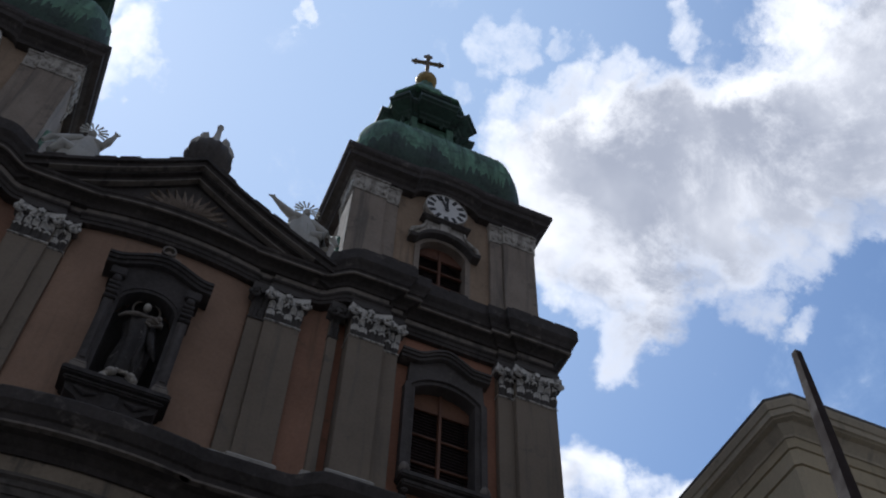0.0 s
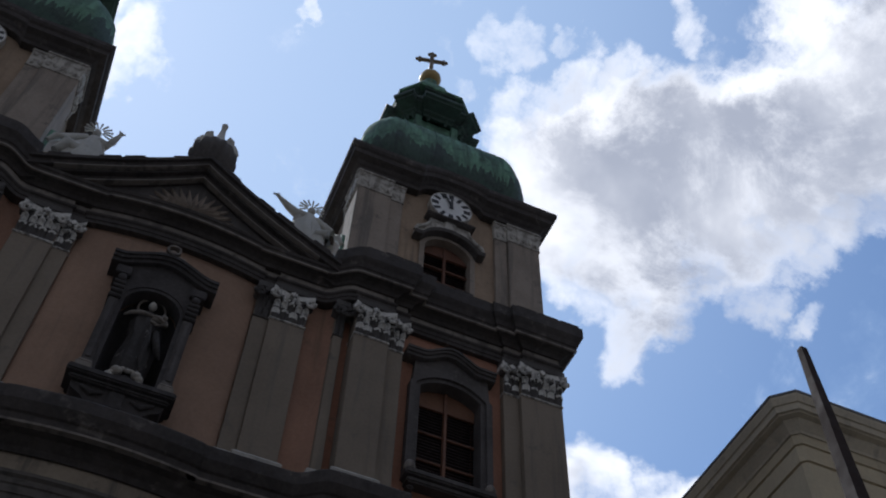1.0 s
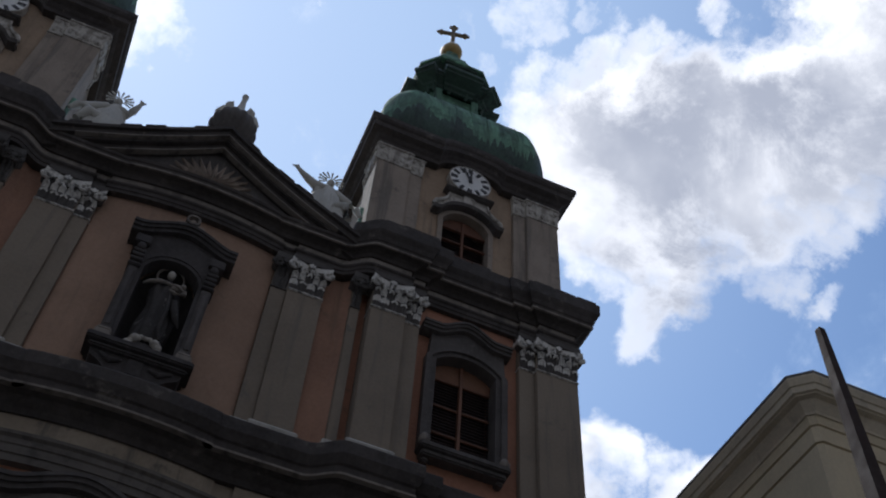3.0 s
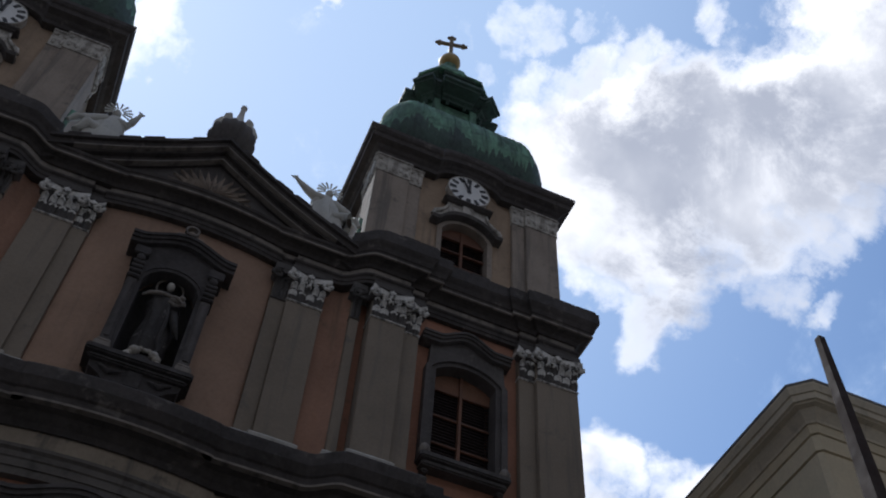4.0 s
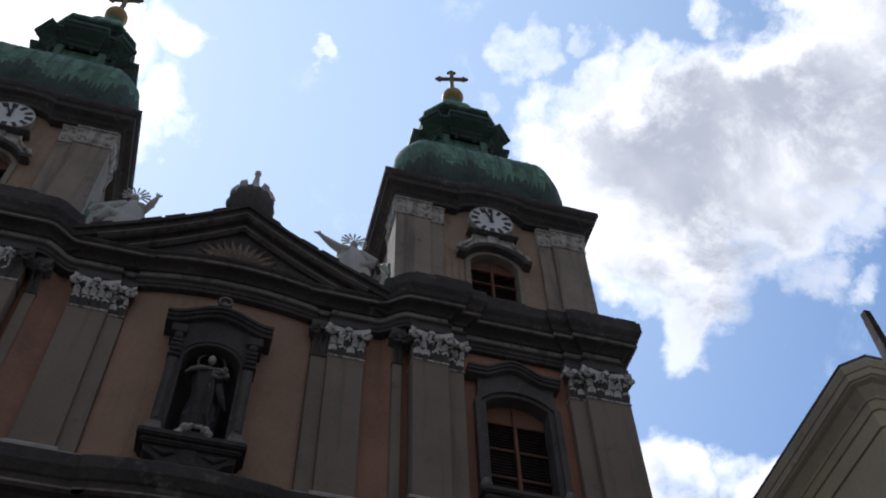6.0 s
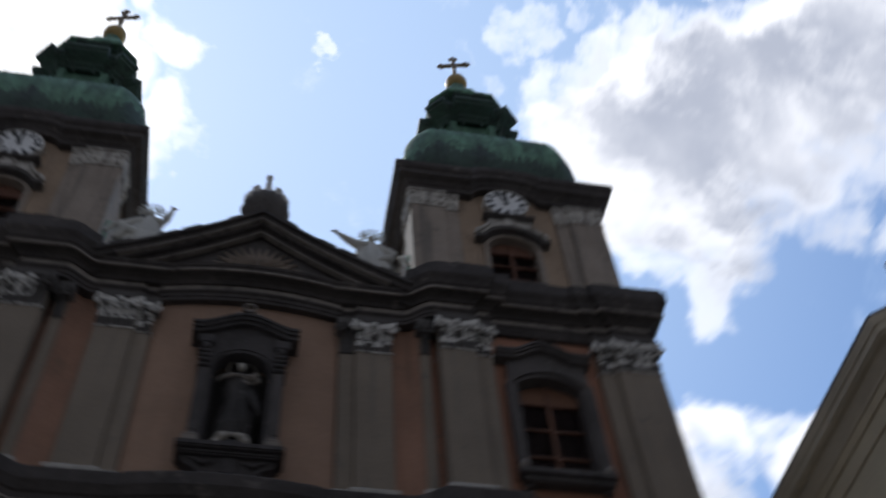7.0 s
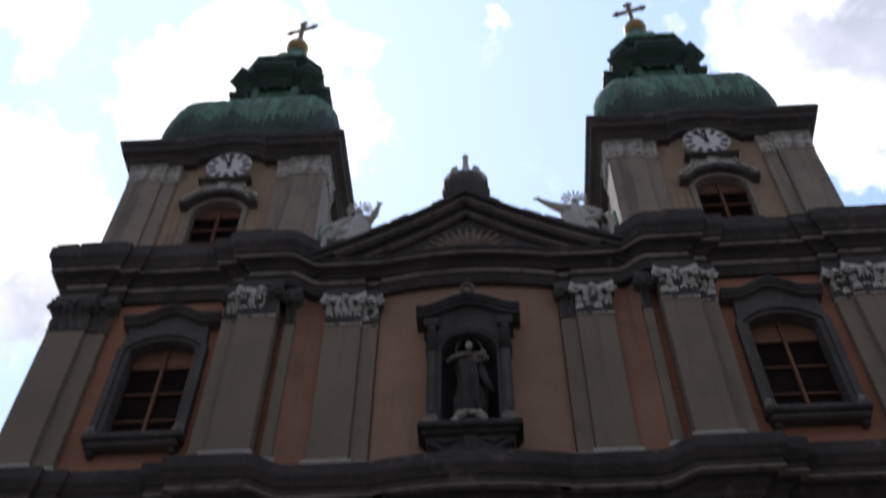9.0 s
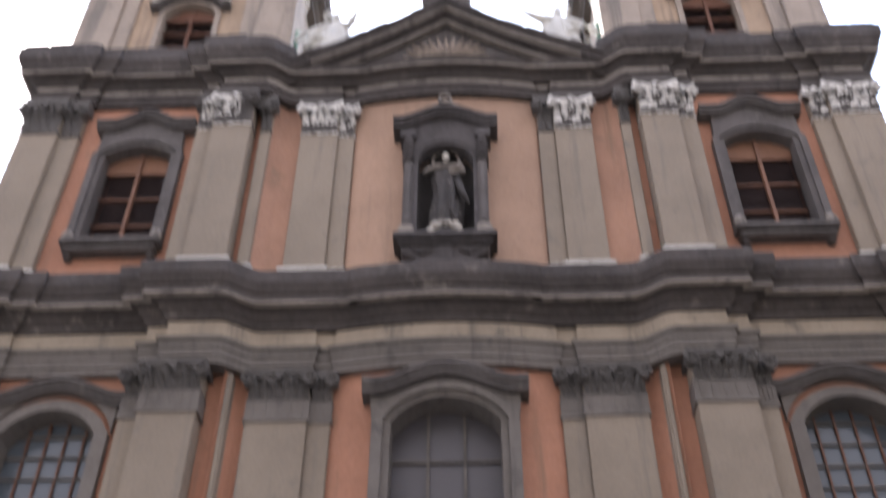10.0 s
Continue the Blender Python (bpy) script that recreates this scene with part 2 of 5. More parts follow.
M = {
    "plaster": surface("orange_plaster", (0.385, 0.19, 0.122), 0.9, 0.2, 14, 0.7, (0.24, 0.15, 0.10), 0.12, 0.35),
    "plaster_pale": surface("faded_orange_plaster", (0.36, 0.235, 0.165), 0.9, 0.18, 14, 0.6, (0.26, 0.18, 0.13), 0.1, 0.35),
    "plaster_mid": surface("weathered_orange_plaster", (0.37, 0.212, 0.145), 0.9, 0.2, 14, 0.7, (0.24, 0.16, 0.11), 0.15, 0.4),
    "render": surface("grey_render", (0.248, 0.206, 0.160), 0.9, 0.16, 16, 0.6, (0.16, 0.14, 0.12), 0.1, 0.4),
    "tower_render": surface("tower_render", (0.30, 0.25, 0.205), 0.9, 0.2, 14, 0.8, (0.14, 0.125, 0.11), 0.2, 0.55),
    "sooty": surface("sooty_stone", (0.098, 0.088, 0.084), 0.9, 0.3, 12, 1.3, (0.18, 0.165, 0.15), 0.1, 0.2, 0.3),
    "cornice": surface("weathered_cornice", (0.062, 0.053, 0.049), 0.9, 0.4, 12, 1.1, (0.17, 0.15, 0.13), 0.15, 0.12, 0.5, 0.0, 0.0, (0.02, 0.018, 0.018)),
    "frieze": surface("frieze_render", (0.33, 0.275, 0.21), 0.9, 0.2, 14, 0.8, (0.11, 0.1, 0.09), 0.2, 0.35),
    "band": surface("grey_band", (0.145, 0.13, 0.116), 0.9, 0.2, 14, 0.9, (0.07, 0.065, 0.06), 0.25, 0.3),
    "white_stone": surface("limestone", (0.70, 0.68, 0.64), 0.85, 0.2, 20, 2.6, (0.09, 0.085, 0.08), 0.5, 0.0, 0.3),
    "worn_stone": surface("worn_tower_stone", (0.52, 0.49, 0.44), 0.88, 0.2, 18, 1.8, (0.17, 0.15, 0.13), 0.55, 0.4, 0.3),
    "tower_wall": surface("tower_plaster", (0.36, 0.265, 0.185), 0.9, 0.2, 14, 0.7, (0.17, 0.13, 0.1), 0.2, 0.5),
    "niche_stone": surface("blackened_stone", (0.068, 0.061, 0.06), 0.9, 0.35, 14, 1.6, (0.12, 0.11, 0.105), 0.12, 0.2, 0.35),
    "band_light": surface("dusty_band_and_lit_lip", (0.26, 0.23, 0.20), 0.9, 0.25, 14, 0.9, (0.08, 0.07, 0.065), 0.35, 0.5),
    "band_warm": surface("dusty_pink_stone", (0.36, 0.30, 0.25), 0.9, 0.25, 18, 2.0, (0.12, 0.1, 0.09), 0.35, 0.2, 0.3),
    # for sooty stone, and for shade painted into the capitals' recesses
    "soot_shade": surface("soot_and_recess_shade", (0.09, 0.082, 0.077), 0.95, 0.3, 18, 2.0),
    "base_stone": surface("pale_base_stone", (0.5, 0.48, 0.44), 0.85, 0.2, 20, 2.0, (0.15, 0.14, 0.13), 0.2, 0.0, 0.3),
    "dark_capital": surface("sooty_capital", (0.10, 0.093, 0.088), 0.9, 0.35, 18, 2.4, (0.22, 0.2, 0.18), 0.1, 0.0, 0.4),
    "statue": surface("white_statue_stone", (0.50, 0.49, 0.45), 0.85, 0.15, 20, 1.6, (0.3, 0.28, 0.24), 0.2, 0.0, 0.25),
    "dark_statue": surface("dark_statue_stone", (0.055, 0.05, 0.048), 0.85, 0.35, 20, 2.0, (0.42, 0.4, 0.37), 0.12, 0.0, 0.3),
    "niche": surface("niche_shell", (0.075, 0.07, 0.068), 0.9, 0.3, 16, 1.5),
    "copper": surface("copper_patina", (0.165, 0.335, 0.215), 0.75, 0.28, 10, 0.8, (0.045, 0.085, 0.06), 0.45, 0.95, 0.25, 0.0, 0.25),
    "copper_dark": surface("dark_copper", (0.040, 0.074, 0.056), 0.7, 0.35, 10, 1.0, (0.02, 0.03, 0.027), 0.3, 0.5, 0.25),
    "copper_mid": surface("dull_copper", (0.12, 0.235, 0.165), 0.7, 0.35, 10, 1.0, (0.02, 0.03, 0.027), 0.3, 0.5, 0.25),
    "gold": surface("tarnished_gilding", (0.40, 0.29, 0.12), 0.45, 0.25, 12, 2.0, (0.2, 0.17, 0.1), 0.25, 0.0, 0.1, 0.7),
    "iron_gilt": surface("dark_gilt_iron", (0.2, 0.15, 0.09), 0.55, 0.25, 12, 3.0, None, 0, 0, 0.1, 0.4),
    "dial": surface("white_dial_enamel", (0.72, 0.72, 0.71), 0.5, 0.08, 20, 2.0, (0.4, 0.39, 0.37), 0.1, 0.0, 0.05),
    "black": surface("black_paint", (0.02, 0.02, 0.022), 0.5, 0.2, 20, 2.0, None, 0, 0, 0.05),
    "wood": surface("brown_window_wood", (0.18, 0.085, 0.05), 0.65, 0.25, 24, 2.0, (0.1, 0.05, 0.03), 0.2, 0.4, 0.2),
    "board": surface("ochre_board", (0.21, 0.105, 0.062), 0.8, 0.2, 18, 1.2, (0.16, 0.08, 0.05), 0.15, 0.3, 0.15),
    "board_dark": surface("brown_board", (0.15, 0.07, 0.045), 0.8, 0.25, 18, 1.2, (0.07, 0.04, 0.03), 0.25, 0.4, 0.15),
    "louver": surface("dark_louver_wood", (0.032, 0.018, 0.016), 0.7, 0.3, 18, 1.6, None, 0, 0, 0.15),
    "dark": surface("shade_sheet_black", (0.012, 0.011, 0.011), 0.9, 0.2, 10, 1.0, None, 0, 0, 0.0),
    "annex": surface("cream_plaster", (0.60, 0.515, 0.36), 0.9, 0.12, 12, 0.7, (0.48, 0.41, 0.29), 0.12, 0.3, 0.1),
    "annex_trim": surface("cream_cornice", (0.58, 0.51, 0.39), 0.88, 0.14, 14, 0.9, (0.36, 0.32, 0.25), 0.15, 0.3, 0.1),
    "zinc": surface("dull_zinc", (0.22, 0.22, 0.23), 0.5, 0.2, 10, 1.0, None, 0, 0, 0.05, 0.6),
    "post": surface("brown_painted_steel", (0.045, 0.026, 0.022), 0.8, 0.25, 18, 2.5, (0.06, 0.04, 0.034), 0.2, 0.3, 0.08),
    "paving": surface("street_paving", (0.085, 0.08, 0.076), 0.9, 0.2, 8, 0.4, (0.12, 0.115, 0.11), 0.2),
    "blocker": surface("blocker_plaster", (0.21, 0.19, 0.17), 0.9, 0.12, 8, 0.5, (0.25, 0.22, 0.18), 0.15, 0.3),
    "side_wall": surface("plain_side_plaster", (0.30, 0.26, 0.21), 0.9, 0.15, 10, 0.6, (0.17, 0.15, 0.12), 0.2, 0.3),
}


def glass(name, tint):
    m = bpy.data.materials.new(name)
    m.use_nodes = True
    b = m.node_tree.nodes["Principled BSDF"]
    b.inputs["Base Color"].default_value = (*tint, 1)
    b.inputs["Roughness"].default_value = 0.12
    b.inputs["IOR"].default_value = 1.5
    return m


M["pane"] = glass("dusty_blue_glass", (0.10, 0.12, 0.14))
M["pane_dark"] = glass("grey_dusty_glass", (0.09, 0.085, 0.092))
M["pane_dark"].node_tree.nodes["Principled BSDF"].inputs["Roughness"].default_value = 0.45


# ---- shape helpers ----
def part(name, bm, material, parent=None, label="", smooth=None):
    me = bpy.data.meshes.new(name)
    bmesh.ops.remove_doubles(bm, verts=bm.verts, dist=0.0004)
    bmesh.ops.recalc_face_normals(bm, faces=bm.faces)
    if smooth:
        for f in bm.faces:
            f.smooth = True
        for e in bm.edges:
            if len(e.link_faces) == 2 and e.calc_face_angle(0) > radians(smooth):
                e.smooth = False
    bm.to_mesh(me)
    bm.free()
    me.materials.append(M[material])
    ob = new(name, me)
    if parent:
        ob.parent = parent
    return tagged(ob, label) if label else ob


def shared(name, me, parent, m):
    ob = new(name, me)
    ob.parent = parent
    ob.matrix_local = m
    return ob


def hexa(bm, p):
    """Eight corners: the lower four round, then the upper four."""
    v = [bm.verts.new(q) for q in p]
    for f in ((3, 2, 1, 0), (4, 5, 6, 7), (0, 1, 5, 4), (1, 2, 6, 5), (2, 3, 7, 6), (3, 0, 4, 7)):
        bm.faces.new([v[i] for i in f])
    return v


def box(bm, x0, x1, y0, y1, z0, z1, bevel=0.0):
    v = hexa(bm, [(x0, y0, z0), (x1, y0, z0), (x1, y1, z0), (x0, y1, z0), (x0, y0, z1), (x1, y0, z1), (x1, y1, z1), (x0, y1, z1)])
    if bevel:
        edges = {e for q in v for e in q.link_edges}
        bmesh.ops.bevel(bm, geom=list(edges), offset=bevel, segments=2, affect="EDGES")


def prism(bm, outline, y0, y1):
    """An outline in x and z, from y0 (front) to y1."""
    a = [bm.verts.new((x, y0, z)) for x, z in outline]
    b = [bm.verts.new((x, y1, z)) for x, z in outline]
    bm.faces.new(a)
    bm.faces.new(b[::-1])
    for i in range(len(a)):
        j = (i + 1) % len(a)
        bm.faces.new((a[i], b[i], b[j], a[j]))


def sweep(bm, path, profile, closed=False):
    """A moulding: a profile of (outward, z) run along a plan path of (x, y) with mitred corners; outward is to the right of the way."""
    n = len(path)
    rings = []
    for i, (x, y) in enumerate(path):
        def way(a, b):
            dx, dy = path[b % n][0] - path[a % n][0], path[b % n][1] - path[a % n][1]
            s = math.hypot(dx, dy)
            return dx / s, dy / s
        d1 = way(i - 1, i) if closed or i > 0 else way(i, i + 1)
        d2 = way(i, i + 1) if closed or i < n - 1 else way(i - 1, i)
        nx, ny = d1[1] + d2[1], -d1[0] - d2[0]
        k = 2 / max(0.3, nx * nx + ny * ny)
        rings.append([bm.verts.new((x + nx * k * o, y + ny * k * o, z)) for o, z in profile])
    m = len(profile)
    for i in range(n if closed else n - 1):
        a, b = rings[i], rings[(i + 1) % n]
        for j in range(m - 1):
            bm.faces.new((a[j], b[j], b[j + 1], a[j + 1]))
    if not closed:
        bm.faces.new(rings[0])
        bm.faces.new(rings[-1][::-1])


def lathe(bm, profile, centre=(0, 0), sides=24, start=0.0):
    rings = []
    for r, z in profile:
        rings.append([bm.verts.new((centre[0] + r * math.cos(start + 2 * math.pi * i / sides), centre[1] + r * math.sin(start + 2 * math.pi * i / sides), z)) for i in range(sides)])
    for a, b in zip(rings, rings[1:]):
        for i in range(sides):
            j = (i + 1) % sides
            bm.faces.new((a[i], a[j], b[j], b[i]))
    bm.faces.new(rings[0][::-1])
    bm.faces.new(rings[-1])


def tube(bm, points, radii, sides=8):
    """A limb of round section through the points."""
    rings = []
    for i, p in enumerate(points):
        p = Vector(p)
        d = (Vector(points[min(i + 1, len(points) - 1)]) - Vector(points[max(i - 1, 0)])).normalized()
        a = d.orthogonal().normalized()
        b = d.cross(a)
        rings.append([bm.verts.new(p + (a * math.cos(2 * math.pi * k / sides) + b * math.sin(2 * math.pi * k / sides)) * radii[i]) for k in range(sides)])
    for a, b in zip(rings, rings[1:]):
        for i in range(sides):
            j = (i + 1) % sides
            bm.faces.new((a[i], a[j], b[j], b[i]))
    bm.faces.new(rings[0][::-1])
    bm.faces.new(rings[-1])


def arch_z(x, cx, half, spring, rise):
    """The height of a segmental arch over x."""
    r = (half * half + rise * rise) / (2 * rise)
    return spring + math.sqrt(max(0, r * r - (x - cx) ** 2)) - (r - rise)


def arch_points(cx, half, spring, rise, n=14):
    return [(cx + half * (2 * i / n - 1), arch_z(cx + half * (2 * i / n - 1), cx, half, spring, rise)) for i in range(n + 1)]


def bay(bm, x0, x1, face, back, z0, z1, opening=None, n=1):
    """A stretch of wall with a front that follows face(x) and an arched opening (cx, half, sill, spring, rise)."""
    xs = [x0 + (x1 - x0) * i / n for i in range(n + 1)]
    if opening:
        cx, half, sill, spring, rise = opening
        xs = sorted({round(q, 4) for q in xs if not cx - half - 0.02 < q < cx + half + 0.02} | {round(q, 4) for q, _ in arch_points(cx, half, spring, rise)})
    for a, b in zip(xs, xs[1:]):
        def column(za, zb, ta, tb):
            hexa(bm, [(a, face(a), za), (b, face(b), zb), (b, back, zb), (a, back, za), (a, face(a), ta), (b, face(b), tb), (b, back, tb), (a, back, ta)])
        if opening and cx - half - 0.001 < (a + b) / 2 < cx + half + 0.001:
            column(z0, z0, sill, sill)
            column(arch_z(a, cx, half, spring, rise), arch_z(b, cx, half, spring, rise), z1, z1)
        else:
            column(z0, z0, z1, z1)


# ---- ground and an added wall behind the viewer ----
bm = bmesh.new()
for i in range(12):
    for j in range(12):
        x0, y0 = -1500 + 250 * i, -1500 + 250 * j
        bm.faces.new([bm.verts.new(q) for q in ((x0, y0, 0), (x0 + 250, y0, 0), (x0 + 250, y0 + 250, 0), (x0, y0 + 250, 0))])
tagged(part("ground", bm, "paving"), "flat grey stone street paving before the church", "ground", kind="structure")

# unseen wall, added to hold skylight off the front and bounce some back
bm = bmesh.new()
box(bm, -46, 46, -17, -7.5, -0.05, 21.0, 0.05)
tagged(part("wall_street", bm, "blocker"), "unseen plain wall added behind the viewer to block and bounce light", "wall", kind="structure")

# ---- the church ----
church = tagged(new("church"), "baroque church front with orange plaster, grey pilasters and sooty cornices", "church")
OUT, INNER = 8.68, 3.5


def mirrored(path):
    """A left half of a plan path, then its mirror image to the right."""
    return path + [(-q[0], q[1]) for q in reversed(path) if abs(q[0]) > 1e-6]


def centre_face(x):
    return 13.98 - 0.20 * (1 - (x / 1.85) ** 2)


def plan(kind):
    left = [(-OUT, 24.0), (-OUT, 13.75), (-7.80, 13.75), (-7.80, 13.85), (-7.38, 13.85), (-7.38, 13.92), (-5.04, 13.92), (-5.04, 13.76), (-4.66, 13.76), (-4.66, 13.62), (-3.80, 13.62)]
    for i in range(1, 8):
        s = i / 8
        left.append((-3.80 + 0.66 * s, 13.62 + 0.34 * (1 - math.cos(math.pi * s)) / 2))
    left += [(-3.14, 13.96), (-1.86, 13.96), (-1.86, 13.975)]
    if kind == "band":
        left[-2:] = [(-2.20, 13.96), (-2.20, 14.03), (-1.86, 14.03), (-1.86, 13.975)]
    if kind == "outer":
        return left[:18]
    return mirrored(left + [(-1.86 + 1.86 * i / 8, centre_face(-1.86 + 1.86 * i / 8)) for i in range(1, 9)])


def run(path, profile, name, material, label=""):
    """A moulding along the front: on the swept stretch between the outer and inner pilasters the profile keeps to the y axis."""
    bm = bmesh.new()
    n = len(path)
    rings = []
    for i, (x, y) in enumerate(path):
        d = []
        for a, b in ((i - 1, i), (i, i + 1)):
            if 0 <= a and b < n:
                dx, dy = path[b][0] - path[a][0], path[b][1] - path[a][1]
                s = math.hypot(dx, dy)
                d.append((dy / s, -dx / s))
        nx, ny = (d[0][0] + d[-1][0], d[0][1] + d[-1][1])
        k = 2 / max(0.3, nx * nx + ny * ny)
        if 3.1 < abs(x) < 3.79 or abs(x) < 1.8:
            nx, ny, k = 0, -1, 1
        elif abs(abs(x) - 3.80) < 0.02 or abs(abs(x) - 3.14) < 0.02:
            nx, ny, k = 0, -1, 1
        rings.append([bm.verts.new((x + nx * k * o, y + ny * k * o, z)) for o, z in profile])
    for a, b in zip(rings, rings[1:]):
        for j in range(len(profile) - 1):
            bm.faces.new((a[j], b[j], b[j + 1], a[j + 1]))
    bm.faces.new(rings[0])
    bm.faces.new(rings[-1][::-1])
    return part(name, bm, material, church, label)


FULL, BAND = plan("full"), plan("band")
run(BAND, [(-0.3, 11.86), (0.01, 11.86), (0.01, 12.0), (0.035, 12.0), (0.035, 12.14), (0.06, 12.16), (0.06, 12.26), (0.11, 12.30), (0.11, 12.36), (-0.3, 12.40)], "architrave", "band", "grey moulded architrave band")
run(BAND, [(-0.3, 12.37), (0.0, 12.37), (0.0, 12.74), (-0.3, 12.74)], "frieze", "frieze", "plain tan frieze band")
run(FULL, [(-0.3, 12.735), (0.05, 12.735), (0.08, 12.84), (0.16, 12.92), (0.18, 13.0), (0.30, 13.04), (0.40, 13.05), (0.40, 13.22), (0.44, 13.25), (0.49, 13.36), (0.52, 13.42), (0.52, 13.66), (0.50, 13.70), (-0.4, 13.80)], "lower_cornice", "cornice", "black-stained projecting stone cornice")
run(BAND, [(-0.3, 18.83), (0.01, 18.83), (0.01, 18.93), (0.03, 18.93), (0.03, 19.03), (0.07, 19.06), (0.07, 19.11), (-0.3, 19.12)], "architrave", "cornice")
run(BAND, [(-0.3, 19.10), (0.0, 19.10), (0.0, 19.33), (-0.3, 19.33)], "frieze", "band_light", "weathered grey frieze band")
run(FULL, [(-0.3, 19.325), (0.05, 19.325), (0.09, 19.40), (0.16, 19.44), (0.30, 19.47), (0.31, 19.58), (0.34, 19.60), (0.36, 19.66), (-0.5, 19.70)], "upper_cornice", "cornice", "black-stained upper stone cornice")
# light caught on the cornice edges, painted as thin paler strips
run(FULL, [(0.2, 19.465), (0.315, 19.465), (0.325, 19.505), (0.2, 19.51)], "drip_edge", "band_light", "pale grey lower lip of the cornice, edge light in its colour")
run(FULL, [(0.3, 13.035), (0.415, 13.035), (0.42, 13.075), (0.3, 13.08)], "drip_edge", "band_light", "pale grey lower lip of the cornice, edge light in its colour")
OUTER = plan("outer")
CYMA = [(-0.5, 19.66), (0.35, 19.66), (0.37, 19.72), (0.42, 19.80), (0.45, 19.86), (0.45, 20.18), (0.42, 20.21), (-0.6, 20.34)]
run(OUTER, CYMA, "cornice_top", "cornice")
run([(-x, y) for x, y in reversed(OUTER)], CYMA, "cornice_top", "cornice")

# cover slabs along the top of the upper cornice, slightly uneven
rng = random.Random(4)
slab_bm = bmesh.new()
box(slab_bm, -0.5, 0.5, -0.5, 0.5, 0, 1, 0.02)
slab_me = bpy.data.meshes.new("cover_slab")
slab_bm.to_mesh(slab_me)
slab_bm.free()
slab_me.materials.append(M["cornice"])
for s in (-1, 1):
    for x0, x1, y in ((-9.08, -7.46, 13.30), (-6.95, -5.52, 13.47), (-5.08, -3.80, 13.17)):
        k = 3
        for i in range(k):
            w = (x1 - x0) / k
            m = pose(s * (x0 + w * (i + 0.5)), y + 0.42 + rng.uniform(-0.02, 0.02), 20.17, rng.uniform(-1, 1), 0, rng.uniform(-1, 1))
            shared("cover_slab", slab_me, church, m @ Matrix.Diagonal((w * rng.uniform(0.9, 0.985), 0.8, rng.uniform(0.07, 0.12), 1)))

# walls
for s in (-1, 1):
    x0, x1 = (-OUT + 0.02, -3.62) if s < 0 else (3.62, OUT - 0.02)
    bm = bmesh.new()
    bay(bm, x0, x1, lambda x: 14.02, 14.55, 13.6, 18.9, (s * 6.16, 0.72, 14.82, 17.30, 0.31))
    part("wall", bm, "plaster", church, "orange plaster wall of an outer bay")
    bm = bmesh.new()
    bay(bm, x0, x1, lambda x: 14.02, 14.55, 0.0, 12.3, (s * 6.30, 0.80, 7.15, 10.72, 0.50))
    part("wall", bm, "plaster", church, "deep orange plaster wall of the ground floor")


def sweep_face(x):
    s = min(1, max(0, (3.80 - abs(x)) / 0.55))
    return 13.76 + 0.38 * (1 - math.cos(math.pi * s)) / 2


for z0, z1, mat_ in ((13.6, 18.9, "plaster_mid"), (0.0, 12.3, "plaster")):
    for s in (-1, 1):
        bm = bmesh.new()
        lo, hi = sorted((s * 3.62, s * 1.84))
        bay(bm, lo, hi, lambda x: sweep_face(x), 14.6, z0, z1, None, 22)
        part("wall", bm, mat_, church, "orange plaster wall curving between pilasters")


def middle_wall(x):
    return centre_face(x) + 0.13


bm = bmesh.new()
bay(bm, -1.84, 1.84, middle_wall, 14.6, 13.6, 18.95, (0, 0.56, 14.52, 16.72, 0.46), 24)
part("wall", bm, "plaster_pale", church, "faded orange plaster wall behind the niche")
bm = bmesh.new()
bay(bm, -1.84, 1.84, middle_wall, 14.6, 0.0, 12.3, (0, 0.90, 6.35, 10.78, 0.50), 24)
part("wall", bm, "plaster", church)

bm = bmesh.new()
box(bm, -OUT + 0.02, OUT - 0.02, 15.3, 44, 0, 19.6)
box(bm, -OUT + 0.02, OUT - 0.02, 14.2, 15.4, 18.9, 20.2)
box(bm, -OUT + 0.02, OUT - 0.02, 14.2, 15.4, 12.3, 13.7)
for s in (-1, 1):
    box(bm, *sorted((s * (OUT - 0.02), s * (OUT - 0.5))), 14.5, 15.4, 0, 19)
part("nave", bm, "side_wall", church, "plain plastered church body behind the front")
# near-black sheets stand for the unlit rooms behind the openings
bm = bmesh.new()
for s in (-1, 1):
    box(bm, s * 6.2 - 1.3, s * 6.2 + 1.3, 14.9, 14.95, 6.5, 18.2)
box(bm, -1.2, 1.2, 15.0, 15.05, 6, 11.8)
part("interior", bm, "dark", church, "near-black sheets standing for the shade behind the windows")


def blob(bm, c, r, scale=(1, 1, 1), u=14, v=9):
    m = Matrix.Translation(c) @ Matrix.Diagonal((*scale, 1))
    bmesh.ops.create_uvsphere(bm, u_segments=u, v_segments=v, radius=r, matrix=m)


